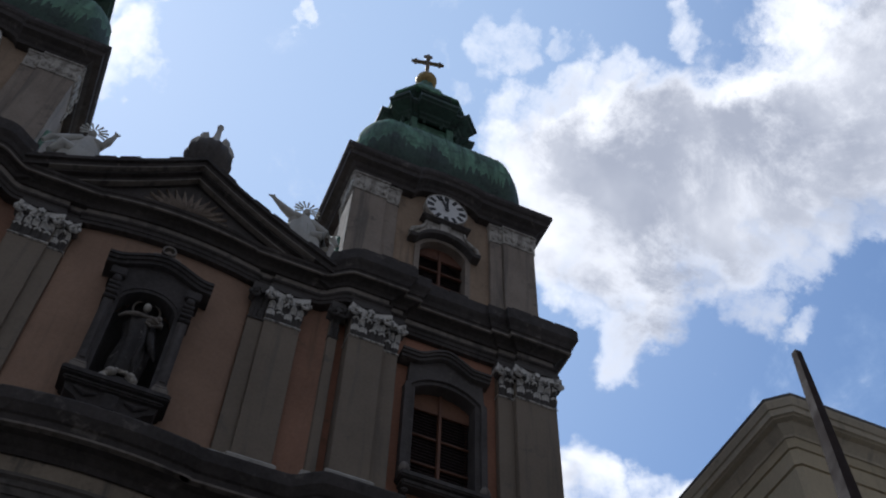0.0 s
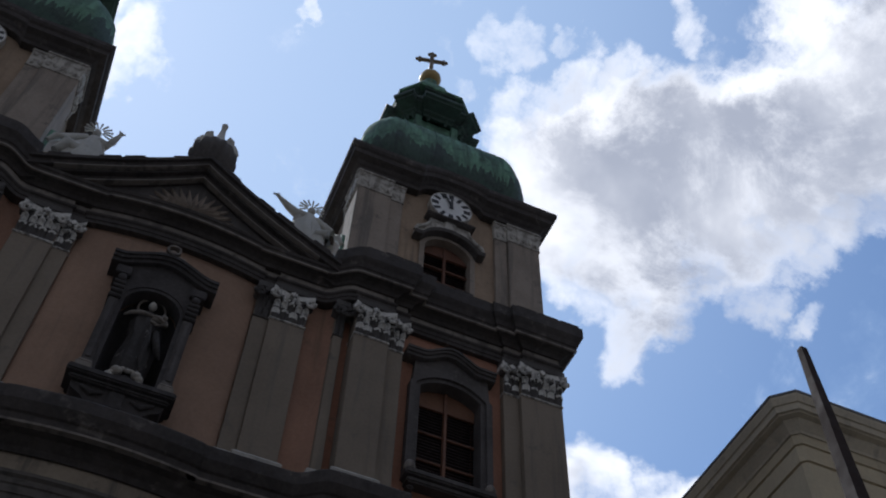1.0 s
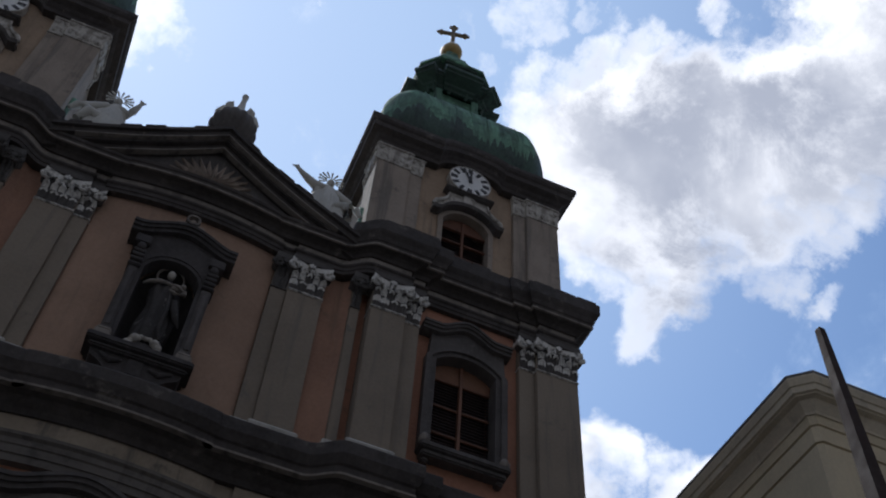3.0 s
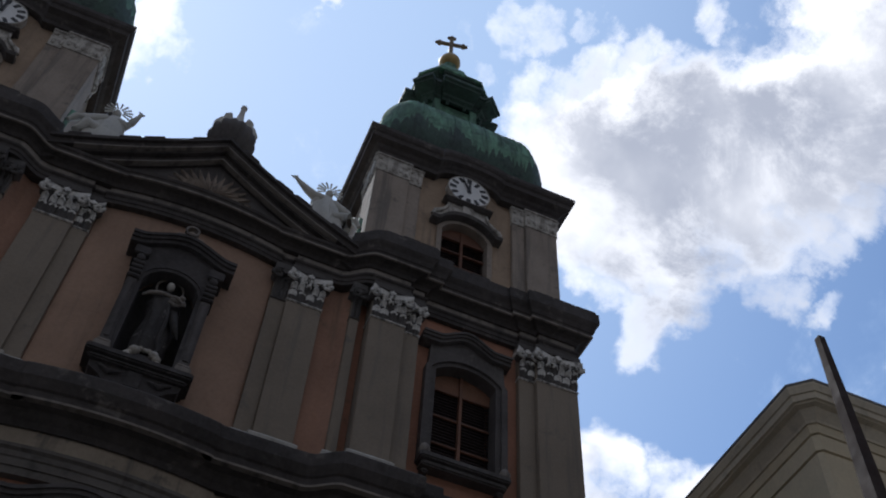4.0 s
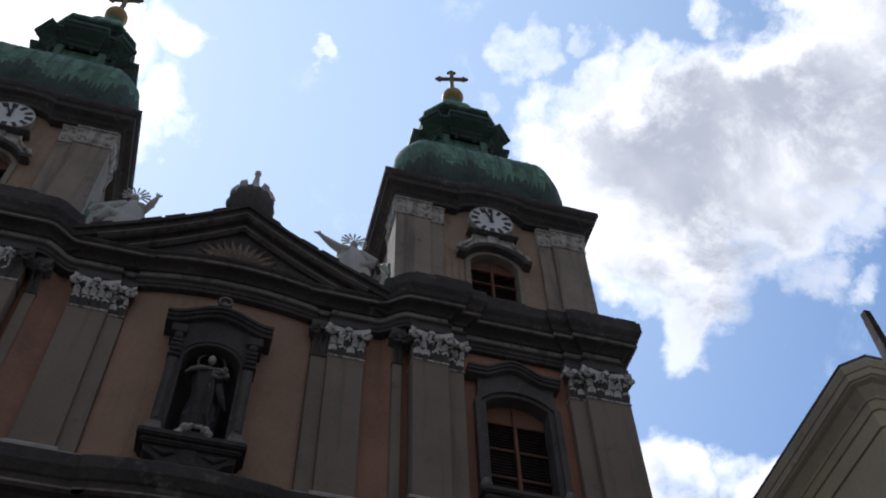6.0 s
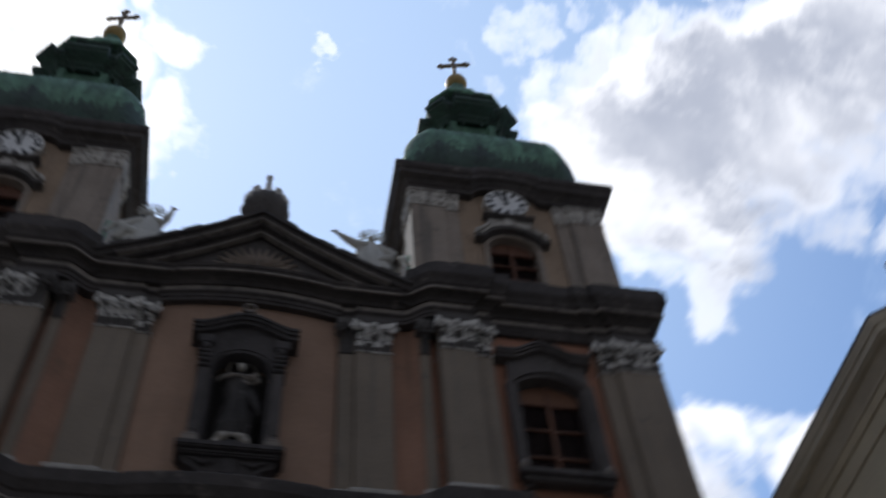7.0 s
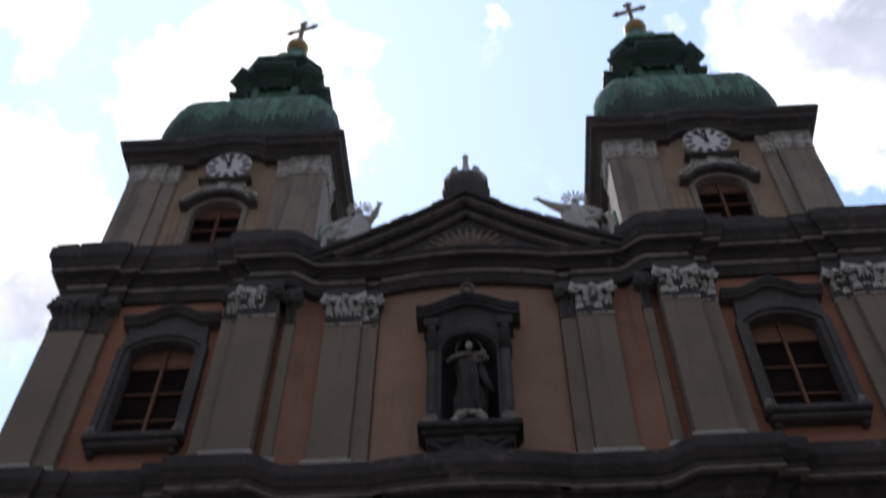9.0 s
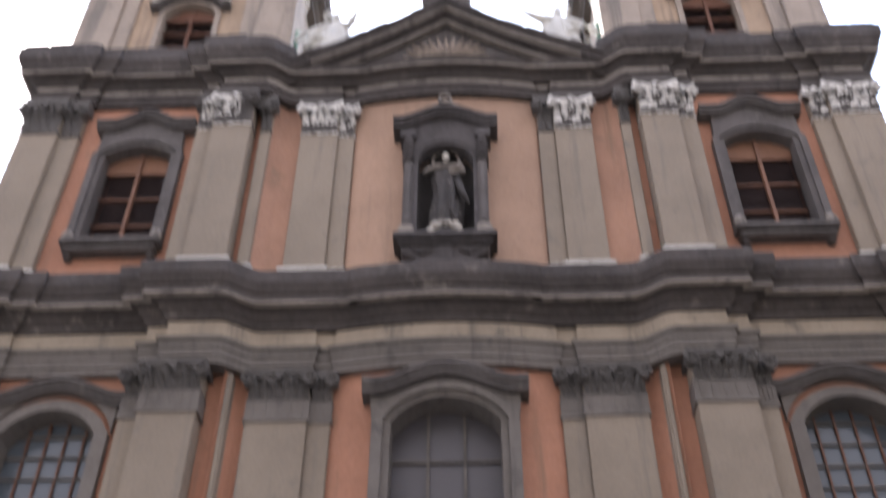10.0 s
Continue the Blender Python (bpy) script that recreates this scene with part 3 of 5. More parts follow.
# ---- pilasters ----
def capital(w, h, d, material, parent, m, rng, white=None):
    """A composite capital: bell, two rows of curling leaves, corner volutes, a hollowed abacus and a flower, under a
    plain sooty block.
    Local x from 0 to w, front at y = 0; white is the stretch of its width left pale. Recess shade is put into the
    colour."""
    bm = bmesh.new()
    top = h * 0.82
    # bell, leaf feet and scroll backs: recess shade put into a darker colour
    soot_shade = set()

    def darkened(faces_before):
        soot_shade.update(f for f in bm.faces if f not in faces_before)

    hexa(bm, [(0.03, 0.0, 0), (w - 0.03, 0.0, 0), (w - 0.03, d, 0), (0.03, d, 0), (0.0, -0.04, top), (w, -0.04, top), (w, d, top), (0, d, top)])
    box(bm, -0.06, w + 0.06, -0.13, d, top, h, 0.015)
    darkened(set())
    box(bm, -0.012, w + 0.012, -0.035, d, 0.0, 0.045, 0.012)
    n = 8
    for i in range(n):
        a, b = i / n, (i + 1) / n
        ya, yb = (-0.17 + 0.11 * math.sin(math.pi * q) for q in (a, b))
        xa, xb = -0.07 + a * (w + 0.14), -0.07 + b * (w + 0.14)
        lift = 0.03 * rng.random()
        hexa(bm, [(xa, ya, top * 0.85 + lift), (xb, yb, top * 0.85), (xb, d, top * 0.85), (xa, d, top * 0.85 + lift), (xa, ya - 0.02, top), (xb, yb - 0.02, top), (xb, d, top), (xa, d, top)])
    for row, (z0, z1, out) in enumerate(((0.04, top * 0.34, 0.06), (top * 0.28, top * 0.60, 0.105))):
        count = max(2, round(w / 0.19)) + (row == 1)
        for i in range(count):
            c = w * (i + 0.5) / count + rng.uniform(-0.012, 0.012)
            hw = w / count * 0.47
            tip = out * rng.uniform(0.8, 1.2)
            prof = [(0.0, z0), (0.02, z0 + (z1 - z0) * 0.45), (tip * 0.7, z1 * 0.96), (tip, z1), (tip * 1.05, z1 - 0.03), (tip * 0.85, z1 - 0.05)]
            prev = None
            dirty = rng.random() < (0.6 if row == 0 else 0.3)
            for k, (o, z) in enumerate(prof):
                ww = hw * (0.7, 0.95, 1.0, 0.95, 0.8, 0.6)[k]
                cur = [bm.verts.new((c - ww, -0.015 - o * 0.75, z - 0.02 * (k > 1))), bm.verts.new((c - ww * 0.3, -0.045 - o, z)), bm.verts.new((c, -0.03 - o, z)), bm.verts.new((c + ww * 0.3, -0.045 - o, z)), bm.verts.new((c + ww, -0.015 - o * 0.75, z - 0.02 * (k > 1)))]
                if prev:
                    for q in range(4):
                        face = bm.faces.new((prev[q], prev[q + 1], cur[q + 1], cur[q]))
                        if k < 2 or (dirty and k < 4):
                            soot_shade.add(face)
                prev = cur
    # volutes: a rolled scroll at each corner, smaller ones inside
    for c, r, out in ((0.02, 0.13, 0.17), (w - 0.02, 0.13, 0.17), (w * 0.36, 0.075, 0.10), (w * 0.64, 0.075, 0.10)):
        if w < 0.5 and 0.1 < c < w - 0.1:
            continue
        turn = 1 if c < w / 2 else -1
        pts, rad = [], []
        for k in range(15):
            a = math.pi * 0.5 + turn * k * 0.62
            q = r * (1 - 0.055 * k)
            pts.append((c + q * math.cos(a), -out + 0.012 * math.sin(k), top * 0.73 + q * math.sin(a)))
            rad.append(0.042 * (1 - 0.03 * k) * r / 0.115)
        tube(bm, pts, rad, 6)
        before = set(bm.faces)
        prism(bm, [(c + r * 0.85 * math.cos(2 * math.pi * i / 10), top * 0.73 + r * 0.85 * math.sin(2 * math.pi * i / 10)) for i in range(10)], -out + 0.012, 0.02)
        darkened(before)
    # stems between the leaves and the scrolls, and loose carved bits
    for i in range(max(1, round(w / 0.16))):
        x = w * (i + 0.5) / max(1, round(w / 0.16))
        tube(bm, [(x, -0.06, top * 0.55), (x + rng.uniform(-0.05, 0.05), -0.11, top * 0.70), (x + rng.uniform(-0.06, 0.06), -0.13, top * rng.uniform(0.76, 0.86))], [0.03, 0.024, 0.034], 6)
    ring = [(w / 2 + (0.085 if i % 2 else 0.05) * math.cos(math.pi * i / 6), top * 0.93 + (0.085 if i % 2 else 0.05) * math.sin(math.pi * i / 6)) for i in range(12)]
    prism(bm, ring, -0.14, 0.0)
    if material != "dark_capital":
        for f in bm.faces:
            x = f.calc_center_median().x / w
            f.material_index = 1 if f in soot_shade or (white and not white[0] - 0.12 <= x <= white[1] + 0.12 and (white[0] > 0 or white[1] < 1)) else 0
    ob = part("capital", bm, material, parent)
    ob.data.materials.append(M["soot_shade"])
    ob.matrix_local = m
    return ob


def worn_capital(w, h, d, parent, m, rng):
    """A weathered flat capital: a flaring block with a lip, low scrolls at its ends and the stumps of leaves."""
    bm = bmesh.new()
    hexa(bm, [(0.0, -0.005, 0), (w, -0.005, 0), (w, d, 0), (0.0, d, 0), (-0.03, -0.06, h), (w + 0.03, -0.06, h), (w + 0.03, d, h), (-0.03, d, h)])
    box(bm, -0.015, w + 0.015, -0.03, d, 0.0, 0.04, 0.01)
    box(bm, -0.05, w + 0.05, -0.085, d, h * 0.88, h, 0.015)
    for c in (0.06, w - 0.06):
        blob(bm, (c, -0.05, h * 0.74), 0.085, (0.9, 0.5, 1.0), 10, 7)
    k = max(2, round(w / 0.2))
    for i in range(k):
        blob(bm, (w * (i + 0.5) / k, -0.03, h * rng.uniform(0.3, 0.42)), 0.08, (rng.uniform(0.6, 0.9), 0.4, rng.uniform(1.2, 2.0)), 8, 6)
    ob = part("capital", bm, "worn_stone", parent, "", 50)
    ob.matrix_local = m
    return ob


def pilaster(x0, x1, face, back, z0, z1, cap_h, cap_material, shaft_material, label="", base=True, neck=0.0, white=None):
    bm = bmesh.new()
    box(bm, x0, x1, face, back, z0, z1 - 0.02, 0.012)
    shaft = part("pilaster", bm, shaft_material, church, label)
    if base:
        bm = bmesh.new()
        sweep(bm, [(x0, back), (x0, face), (x1, face), (x1, back)], [(-0.05, z0), (0.10, z0), (0.10, z0 + 0.30), (0.07, z0 + 0.32), (0.085, z0 + 0.38), (0.05, z0 + 0.43), (0.02, z0 + 0.46), (-0.05, z0 + 0.48)])
        part("base", bm, "base_stone", shaft, "pale weathered stone base")
    if neck:
        bm = bmesh.new()
        sweep(bm, [(x0, back), (x0, face), (x1, face), (x1, back)], [(-0.02, z1 - cap_h - neck), (0.03, z1 - cap_h - neck), (0.03, z1 - cap_h - neck + 0.06), (0.015, z1 - cap_h - neck + 0.08), (0.015, z1 - cap_h), (-0.02, z1 - cap_h)])
        for i in range(5):
            c = x0 + (x1 - x0) * (i + 0.5) / 5
            box(bm, c - 0.03, c + 0.03, face - 0.03, face, z1 - cap_h - neck + 0.1, z1 - cap_h - 0.02, 0.01)
        part("necking", bm, "band", shaft)
    capital(x1 - x0, cap_h, max(0.1, min(0.5, back - face)), cap_material, shaft, Matrix.Translation((x0, face, z1 - cap_h)), random.Random(int(abs(x0) * 100)), white)
    return shaft


GREY = "grey-rendered pilaster with a carved stone capital"
# x from, x to, face, back, white part of the capital (from, to) over its width
UPPER = [
    (-8.68, -7.88, 13.75, 14.1, None), (-7.88, -7.48, 13.87, 14.1, None),
    (-5.04, -4.69, 13.74, 14.1, (0.3, 1)), (-4.69, -3.90, 13.62, 14.1, (0, 0.55)), (-3.76, -3.54, 13.84, 14.1, None),
    (-2.95, -2.19, 13.95, 14.2, (0, 1)), (-2.19, -1.86, 14.03, 14.2, (0, 1)),
    (1.86, 2.19, 14.03, 14.2, None), (2.19, 2.94, 13.95, 14.2, (0, 1)),
    (3.51, 3.71, 13.84, 14.1, None), (3.88, 4.64, 13.62, 14.1, (0, 1)), (4.64, 5.00, 13.74, 14.1, (0, 1)),
    (7.34, 7.70, 13.87, 14.1, (0, 1)), (7.70, 8.68, 13.75, 14.1, (0, 1))]
for x0, x1, face, back, white in UPPER:
    pilaster(x0, x1, face, back, 13.75, 18.84, 1.02, "white_stone" if white else "dark_capital", "render", GREY, white=white)
LOWER = [(-8.68, -7.90, 13.75, 14.1), (-7.90, -7.45, 13.87, 14.1), (-5.18, -4.84, 13.80, 14.1), (-4.84, -3.90, 13.62, 14.1),
         (-3.20, -2.20, 13.95, 14.2), (-2.20, -1.84, 14.03, 14.2)]
for x0, x1, face, back in LOWER:
    for s in (-1, 1):
        a, b = sorted((s * x0, s * x1))
        pilaster(a, b, face, back, 1.2, 11.87, 0.55, "dark_capital", "render", "grey-rendered giant pilaster with a sooty capital", False, 0.40)
for s in (-1, 1):
    bm = bmesh.new()
    box(bm, *sorted((s * 3.56, s * 3.46)), 13.80, 14.2, 0.3, 11.8, 0.03)
    part("pilaster_strip", bm, "render", church, "narrow plaster strip between pilasters")


# ---- windows ----
def surround(bm, cx, half, sill, spring, rise, width, y0, y1, foot=0.0):
    """A flat stone band round an arched opening."""
    inner = [(cx - half, sill)] + arch_points(cx, half, spring, rise) + [(cx + half, sill)]
    w = half + width
    outer = [(cx - w, sill - foot)] + arch_points(cx, w, spring, rise + width * 0.85) + [(cx + w, sill - foot)]
    for (a, b), (c, d) in zip(zip(inner, inner[1:]), zip(outer, outer[1:])):
        hexa(bm, [(a[0], y0, a[1]), (b[0], y0, b[1]), (b[0], y1, b[1]), (a[0], y1, a[1]), (c[0], y0, c[1]), (d[0], y0, d[1]), (d[0], y1, d[1]), (c[0], y1, c[1])])


def hood(bm, cx, half, z_tip, z_top, shoulder, y0, y1, thick):
    """A bent hood moulding: level at both ends, sweeping up to the middle."""
    n = 20
    pts = []
    for i in range(n + 1):
        x = -half + 2 * half * i / n
        q = max(0.0, 1 - abs(x) / (half * shoulder))
        pts.append((cx + x, z_tip + (z_top - z_tip) * (3 * q * q - 2 * q ** 3) ** 0.8))
    for (xa, za), (xb, zb) in zip(pts, pts[1:]):
        for lo, hi, front in ((-thick, -thick * 0.62, y0 + 0.09), (-thick * 0.62, -thick * 0.3, y0 + 0.04), (-thick * 0.3, 0, y0)):
            hexa(bm, [(xa, front, za + lo), (xb, front, zb + lo), (xb, y1, zb + lo), (xa, y1, za + lo), (xa, front, za + hi), (xb, front, zb + hi), (xb, y1, zb + hi), (xa, y1, za + hi)])


for s in (-1, 1):
    cx = s * 6.16
    bm = bmesh.new()
    surround(bm, cx, 0.67, 14.86, 17.30, 0.26, 0.11, 13.90, 14.3)
    surround(bm, cx, 0.78, 14.86, 17.30, 0.36, 0.13, 13.84, 14.1)
    win = part("window", bm, "sooty", church, "tall arched window in a dark stone surround")
    bm = bmesh.new()
    prism(bm, [(cx - 0.86, 17.30)] + [(cx - 0.82, 18.0), (cx - 0.4, 18.15), (cx, 18.28), (cx + 0.4, 18.15), (cx + 0.82, 18.0)] + [(cx + 0.86, 17.30)] + [(x, z + 0.13) for x, z in reversed(arch_points(cx, 0.78, 17.30, 0.36))], 13.87, 14.05)
    part("head_panel", bm, "sooty", win)
    bm = bmesh.new()
    hood(bm, cx - s * 0.06, 1.01, 18.14, 18.44, 0.62, 13.66, 14.05, 0.2)
    part("hood", bm, "sooty", win, "sooty bent stone hood")
    bm = bmesh.new()
    box(bm, cx - 0.92, cx + 0.92, 13.68, 14.05, 14.71, 14.86, 0.03)
    box(bm, cx - 0.86, cx + 0.86, 13.76, 14.05, 14.58, 14.71, 0.03)
    for q in (-0.76, 0.76):
        box(bm, cx + q - 0.07, cx + q + 0.07, 13.84, 14.05, 14.48, 14.58, 0.03)
    part("sill", bm, "sooty", win, "dark stone sill on brackets")
    for q in (-1, 1):
        bm = bmesh.new()
        lathe(bm, [(0.10, 0), (0.12, 0.08), (0.07, 0.2), (0.03, 0.24)], sides=10)
        ob = part("scroll", bm, "band_light", win, "dusty stone scroll at the foot of the surround", 50)
        ob.location = (cx + q * 0.82, 13.80, 14.86)
    bm = bmesh.new()
    zl = 17.02
    prism(bm, [(cx - 0.66, zl)] + arch_points(cx, 0.665, 17.30, 0.255) + [(cx + 0.66, zl)], 14.20, 14.24)
    part("lunette", bm, "board", win, "ochre boarded arch of the window")
    bm = bmesh.new()
    box(bm, cx - 0.035, cx + 0.035, 14.14, 14.24, 14.86, 17.54, 0.01)
    part("mullion", bm, "wood", win)
    for z in (15.58, 16.30, 17.02):
        bm = bmesh.new()
        box(bm, cx - 0.66, cx + 0.66, 14.18, 14.24, z - 0.024, z + 0.024, 0.01)
        part("transom", bm, "wood", win)
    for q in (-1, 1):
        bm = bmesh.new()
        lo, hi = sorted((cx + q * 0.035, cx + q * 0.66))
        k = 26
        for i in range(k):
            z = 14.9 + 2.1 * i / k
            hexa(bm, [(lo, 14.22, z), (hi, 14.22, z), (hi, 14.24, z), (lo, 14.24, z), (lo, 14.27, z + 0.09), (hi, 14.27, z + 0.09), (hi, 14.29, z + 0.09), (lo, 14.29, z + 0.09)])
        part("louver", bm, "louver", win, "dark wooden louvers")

    # ground-floor window
    cx = s * 6.30
    bm = bmesh.new()
    surround(bm, cx, 0.76, 7.2, 10.72, 0.46, 0.22, 13.88, 14.4)
    win = part("window", bm, "band", church, "large arched leaded window in a grey stone surround")
    bm = bmesh.new()
    hood(bm, cx, 1.15, 11.42, 11.74, 0.9, 13.74, 14.05, 0.2)
    part("hood", bm, "sooty", win, "curved sooty stone hood")
    bm = bmesh.new()
    prism(bm, [(cx - 1.0, 10.75), (cx - 1.02, 11.32), (cx - 0.6, 11.46), (cx, 11.62), (cx + 0.6, 11.46), (cx + 1.02, 11.32), (cx + 1.0, 10.75)] + [(x, z + 0.18) for x, z in reversed(arch_points(cx, 0.96, 10.72, 0.62))], 13.92, 14.05)
    part("head_panel", bm, "band", win)
    bm = bmesh.new()
    prism(bm, [(cx - 0.76, 7.2)] + arch_points(cx, 0.76, 10.72, 0.46) + [(cx + 0.76, 7.2)], 14.34, 14.35)
    part("pane", bm, "pane", win, "dusty bluish glass")
    for i in range(1, 5):
        x = cx - 0.76 + 1.52 * i / 5
        bm = bmesh.new()
        box(bm, x - 0.016, x + 0.016, 14.29, 14.34, 7.2, arch_z(x, cx, 0.76, 10.72, 0.46))
        part("glazing_bar", bm, "board_dark", win)
    for i in range(10):
        z = 7.5 + 0.38 * i
        bm = bmesh.new()
        box(bm, cx - 0.75, cx + 0.75, 14.285, 14.335, z - 0.016, z + 0.016)
        part("glazing_bar", bm, "band", win)

# tall window over the door
bm = bmesh.new()
surround(bm, 0, 0.86, 6.4, 10.78, 0.46, 0.12, 13.78, 14.4)
surround(bm, 0, 0.98, 6.4, 10.78, 0.56, 0.17, 13.70, 14.1)
win = part("window", bm, "band", church, "wide arched window in a grey stone surround above the portal")
bm = bmesh.new()
hood(bm, 0, 1.32, 11.46, 11.80, 0.8, 13.52, 14.0, 0.24)
part("hood", bm, "sooty", win, "sweeping sooty stone hood")
bm = bmesh.new()
prism(bm, [(-1.16, 10.8), (-1.2, 11.3), (-0.7, 11.44), (0, 11.66), (0.7, 11.44), (1.2, 11.3), (1.16, 10.8)] + [(x, z + 0.1) for x, z in reversed(arch_points(0, 1.1, 10.78, 0.66))], 13.74, 14.0)
part("head_panel", bm, "band", win)
bm = bmesh.new()
prism(bm, [(-0.86, 6.4)] + arch_points(0, 0.86, 10.78, 0.46) + [(0.86, 6.4)], 14.30, 14.31)
part("pane", bm, "pane_dark", win, "dark glass")
for x in (-0.29, 0.29):
    bm = bmesh.new()
    box(bm, x - 0.022, x + 0.022, 14.24, 14.30, 6.4, arch_z(x, 0, 0.86, 10.78, 0.46))
    part("glazing_bar", bm, "band", win)
for i in range(5):
    bm = bmesh.new()
    box(bm, -0.85, 0.85, 14.245, 14.295, 7.1 + 0.8 * i, 7.14 + 0.8 * i)
    part("glazing_bar", bm, "band", win)

# ---- the niche ----
bm = bmesh.new()
surround(bm, 0, 0.53, 14.56, 16.72, 0.40, 0.08, 13.66, 14.0)
niche = part("niche_surround", bm, "niche_stone", church, "dark stone niche with side columns and a bent hood")
bm = bmesh.new()
n = 16
rows_ = []
for k in range(9):
    e = max(0.0, (k - 4) / 4) * math.pi / 2
    z = 14.56 + 2.16 * min(1, k / 4) + 0.46 * math.sin(e)
    rows_.append([bm.verts.new((0.56 * math.cos(e) * math.cos(math.pi * i / n), 13.98 + 0.56 * math.cos(e) * math.sin(math.pi * i / n), z)) for i in range(n + 1)])
for a, b in zip(rows_, rows_[1:]):
    for i in range(n):
        bm.faces.new((a[i], a[i + 1], b[i + 1], b[i]))
part("shell", bm, "niche", niche, "dark hollow of the niche", 40)
for s in (-1, 1):
    bm = bmesh.new()
    box(bm, *sorted((s * 0.61, s * 0.80)), 13.62, 14.0, 14.86, 16.60, 0.02)
    box(bm, *sorted((s * 0.655, s * 0.755)), 13.595, 13.7, 14.95, 16.5, 0.012)
    col = part("column", bm, "sooty", niche, "grey side pilaster of the niche")
    bm = bmesh.new()
    box(bm, *sorted((s * 0.57, s * 0.86)), 13.56, 14.0, 14.54, 14.80, 0.02)
    box(bm, *sorted((s * 0.59, s * 0.83)), 13.585, 14.0, 14.80, 14.87, 0.015)
    part("plinth", bm, "band_light", col, "dusty grey plinth")
    bm = bmesh.new()
    box(bm, *sorted((s * 0.59, s * 0.83)), 13.57, 14.0, 16.60, 16.68, 0.02)
    box(bm, *sorted((s * 0.61, s * 0.81)), 13.60, 14.0, 16.68, 17.16, 0.03)
    for k in range(3):
        tube(bm, [(s * 0.60, 13.59 - 0.012 * k, 16.76 + 0.11 * k), (s * 0.82, 13.59 - 0.012 * k, 16.76 + 0.11 * k)], [0.045, 0.045])
    blob(bm, (s * 0.71, 13.56, 17.12), 0.09, (1, 0.7, 1), 10, 7)
    box(bm, *sorted((s * 0.58, s * 0.88)), 13.52, 14.0, 17.2, 17.44, 0.02)
    part("capital", bm, "niche_stone", col)
bm = bmesh.new()
prism(bm, [(-0.6, 16.72), (-0.88, 17.42), (-0.6, 17.62), (-0.35, 17.84), (0, 17.92), (0.35, 17.84), (0.6, 17.62), (0.88, 17.42), (0.6, 16.72)] + list(reversed(arch_points(0, 0.6, 16.72, 0.48))), 13.64, 14.0)
part("head_panel", bm, "niche_stone", niche)
bm = bmesh.new()
hood(bm, 0, 1.03, 17.74, 18.08, 0.86, 13.44, 14.0, 0.24)
part("hood", bm, "niche_stone", niche, "sooty bent hood of the niche")
bm = bmesh.new()
ring = 16
for i in range(ring):
    a, b = 2 * math.pi * i / ring, 2 * math.pi * (i + 1) / ring
    hexa(bm, [(r * math.cos(t), y, 18.22 + r * math.sin(t)) for r, t, y in ((0.105, a, 13.42), (0.105, b, 13.42), (0.105, b, 13.6), (0.105, a, 13.6), (0.145, a, 13.42), (0.145, b, 13.42), (0.145, b, 13.6), (0.145, a, 13.6))])
part("medallion", bm, "band_light", niche, "small round carved medallion with a pale rim")
bm = bmesh.new()
blob(bm, (0, 13.52, 18.20), 0.085, (1, 0.7, 1.1), 10, 8)
for s in (-1, 1):
    tube(bm, [(s * 0.12, 13.5, 18.08), (s * 0.24, 13.5, 18.08), (s * 0.30, 13.5, 18.02)], [0.05, 0.04, 0.02])
part("carving", bm, "band_warm", niche, "pale carved head of the medallion", 50)
bm = bmesh.new()
box(bm, -0.93, 0.93, 13.40, 14.0, 14.40, 14.55, 0.03)
box(bm, -0.86, 0.86, 13.48, 14.0, 14.30, 14.40, 0.03)
part("sill", bm, "niche_stone", niche, "heavy dark stone sill")
bm = bmesh.new()
prism(bm, [(-0.80, 14.32), (-0.76, 14.16), (-0.58, 14.06), (-0.45, 13.92), (0.45, 13.92), (0.58, 14.06), (0.76, 14.16), (0.80, 14.32)], 13.58, 14.05)
box(bm, -0.14, 0.14, 13.54, 14.0, 13.93, 14.30, 0.02)
for s in (-1, 1):
    tube(bm, [(s * 0.62, 13.56, 14.24), (s * 0.42, 13.55, 14.12), (s * 0.24, 13.56, 14.2)], [0.035, 0.055, 0.035])
part("apron", bm, "niche_stone", niche, "carved dark stone apron")


def draped(bm, profile, centre, folds, depth, twist=0.0, sides=40, flat=0.8, lean=0.0):
    rings = []
    z0 = profile[0][1]
    for r, z in profile:
        ring = []
        for i in range(sides):
            a = 2 * math.pi * i / sides
            f = 1 + depth * math.sin(folds * a + twist * (z - z0)) * min(1, r * 3)
            ring.append(bm.verts.new((centre[0] + r * f * math.cos(a) + lean * (z - z0), centre[1] + flat * r * f * math.sin(a), z)))
        rings.append(ring)
    for a, b in zip(rings, rings[1:]):
        for i in range(sides):
            j = (i + 1) % sides
            bm.faces.new((a[i], a[j], b[j], b[i]))
    bm.faces.new(rings[0][::-1])
    bm.faces.new(rings[-1])


bm = bmesh.new()
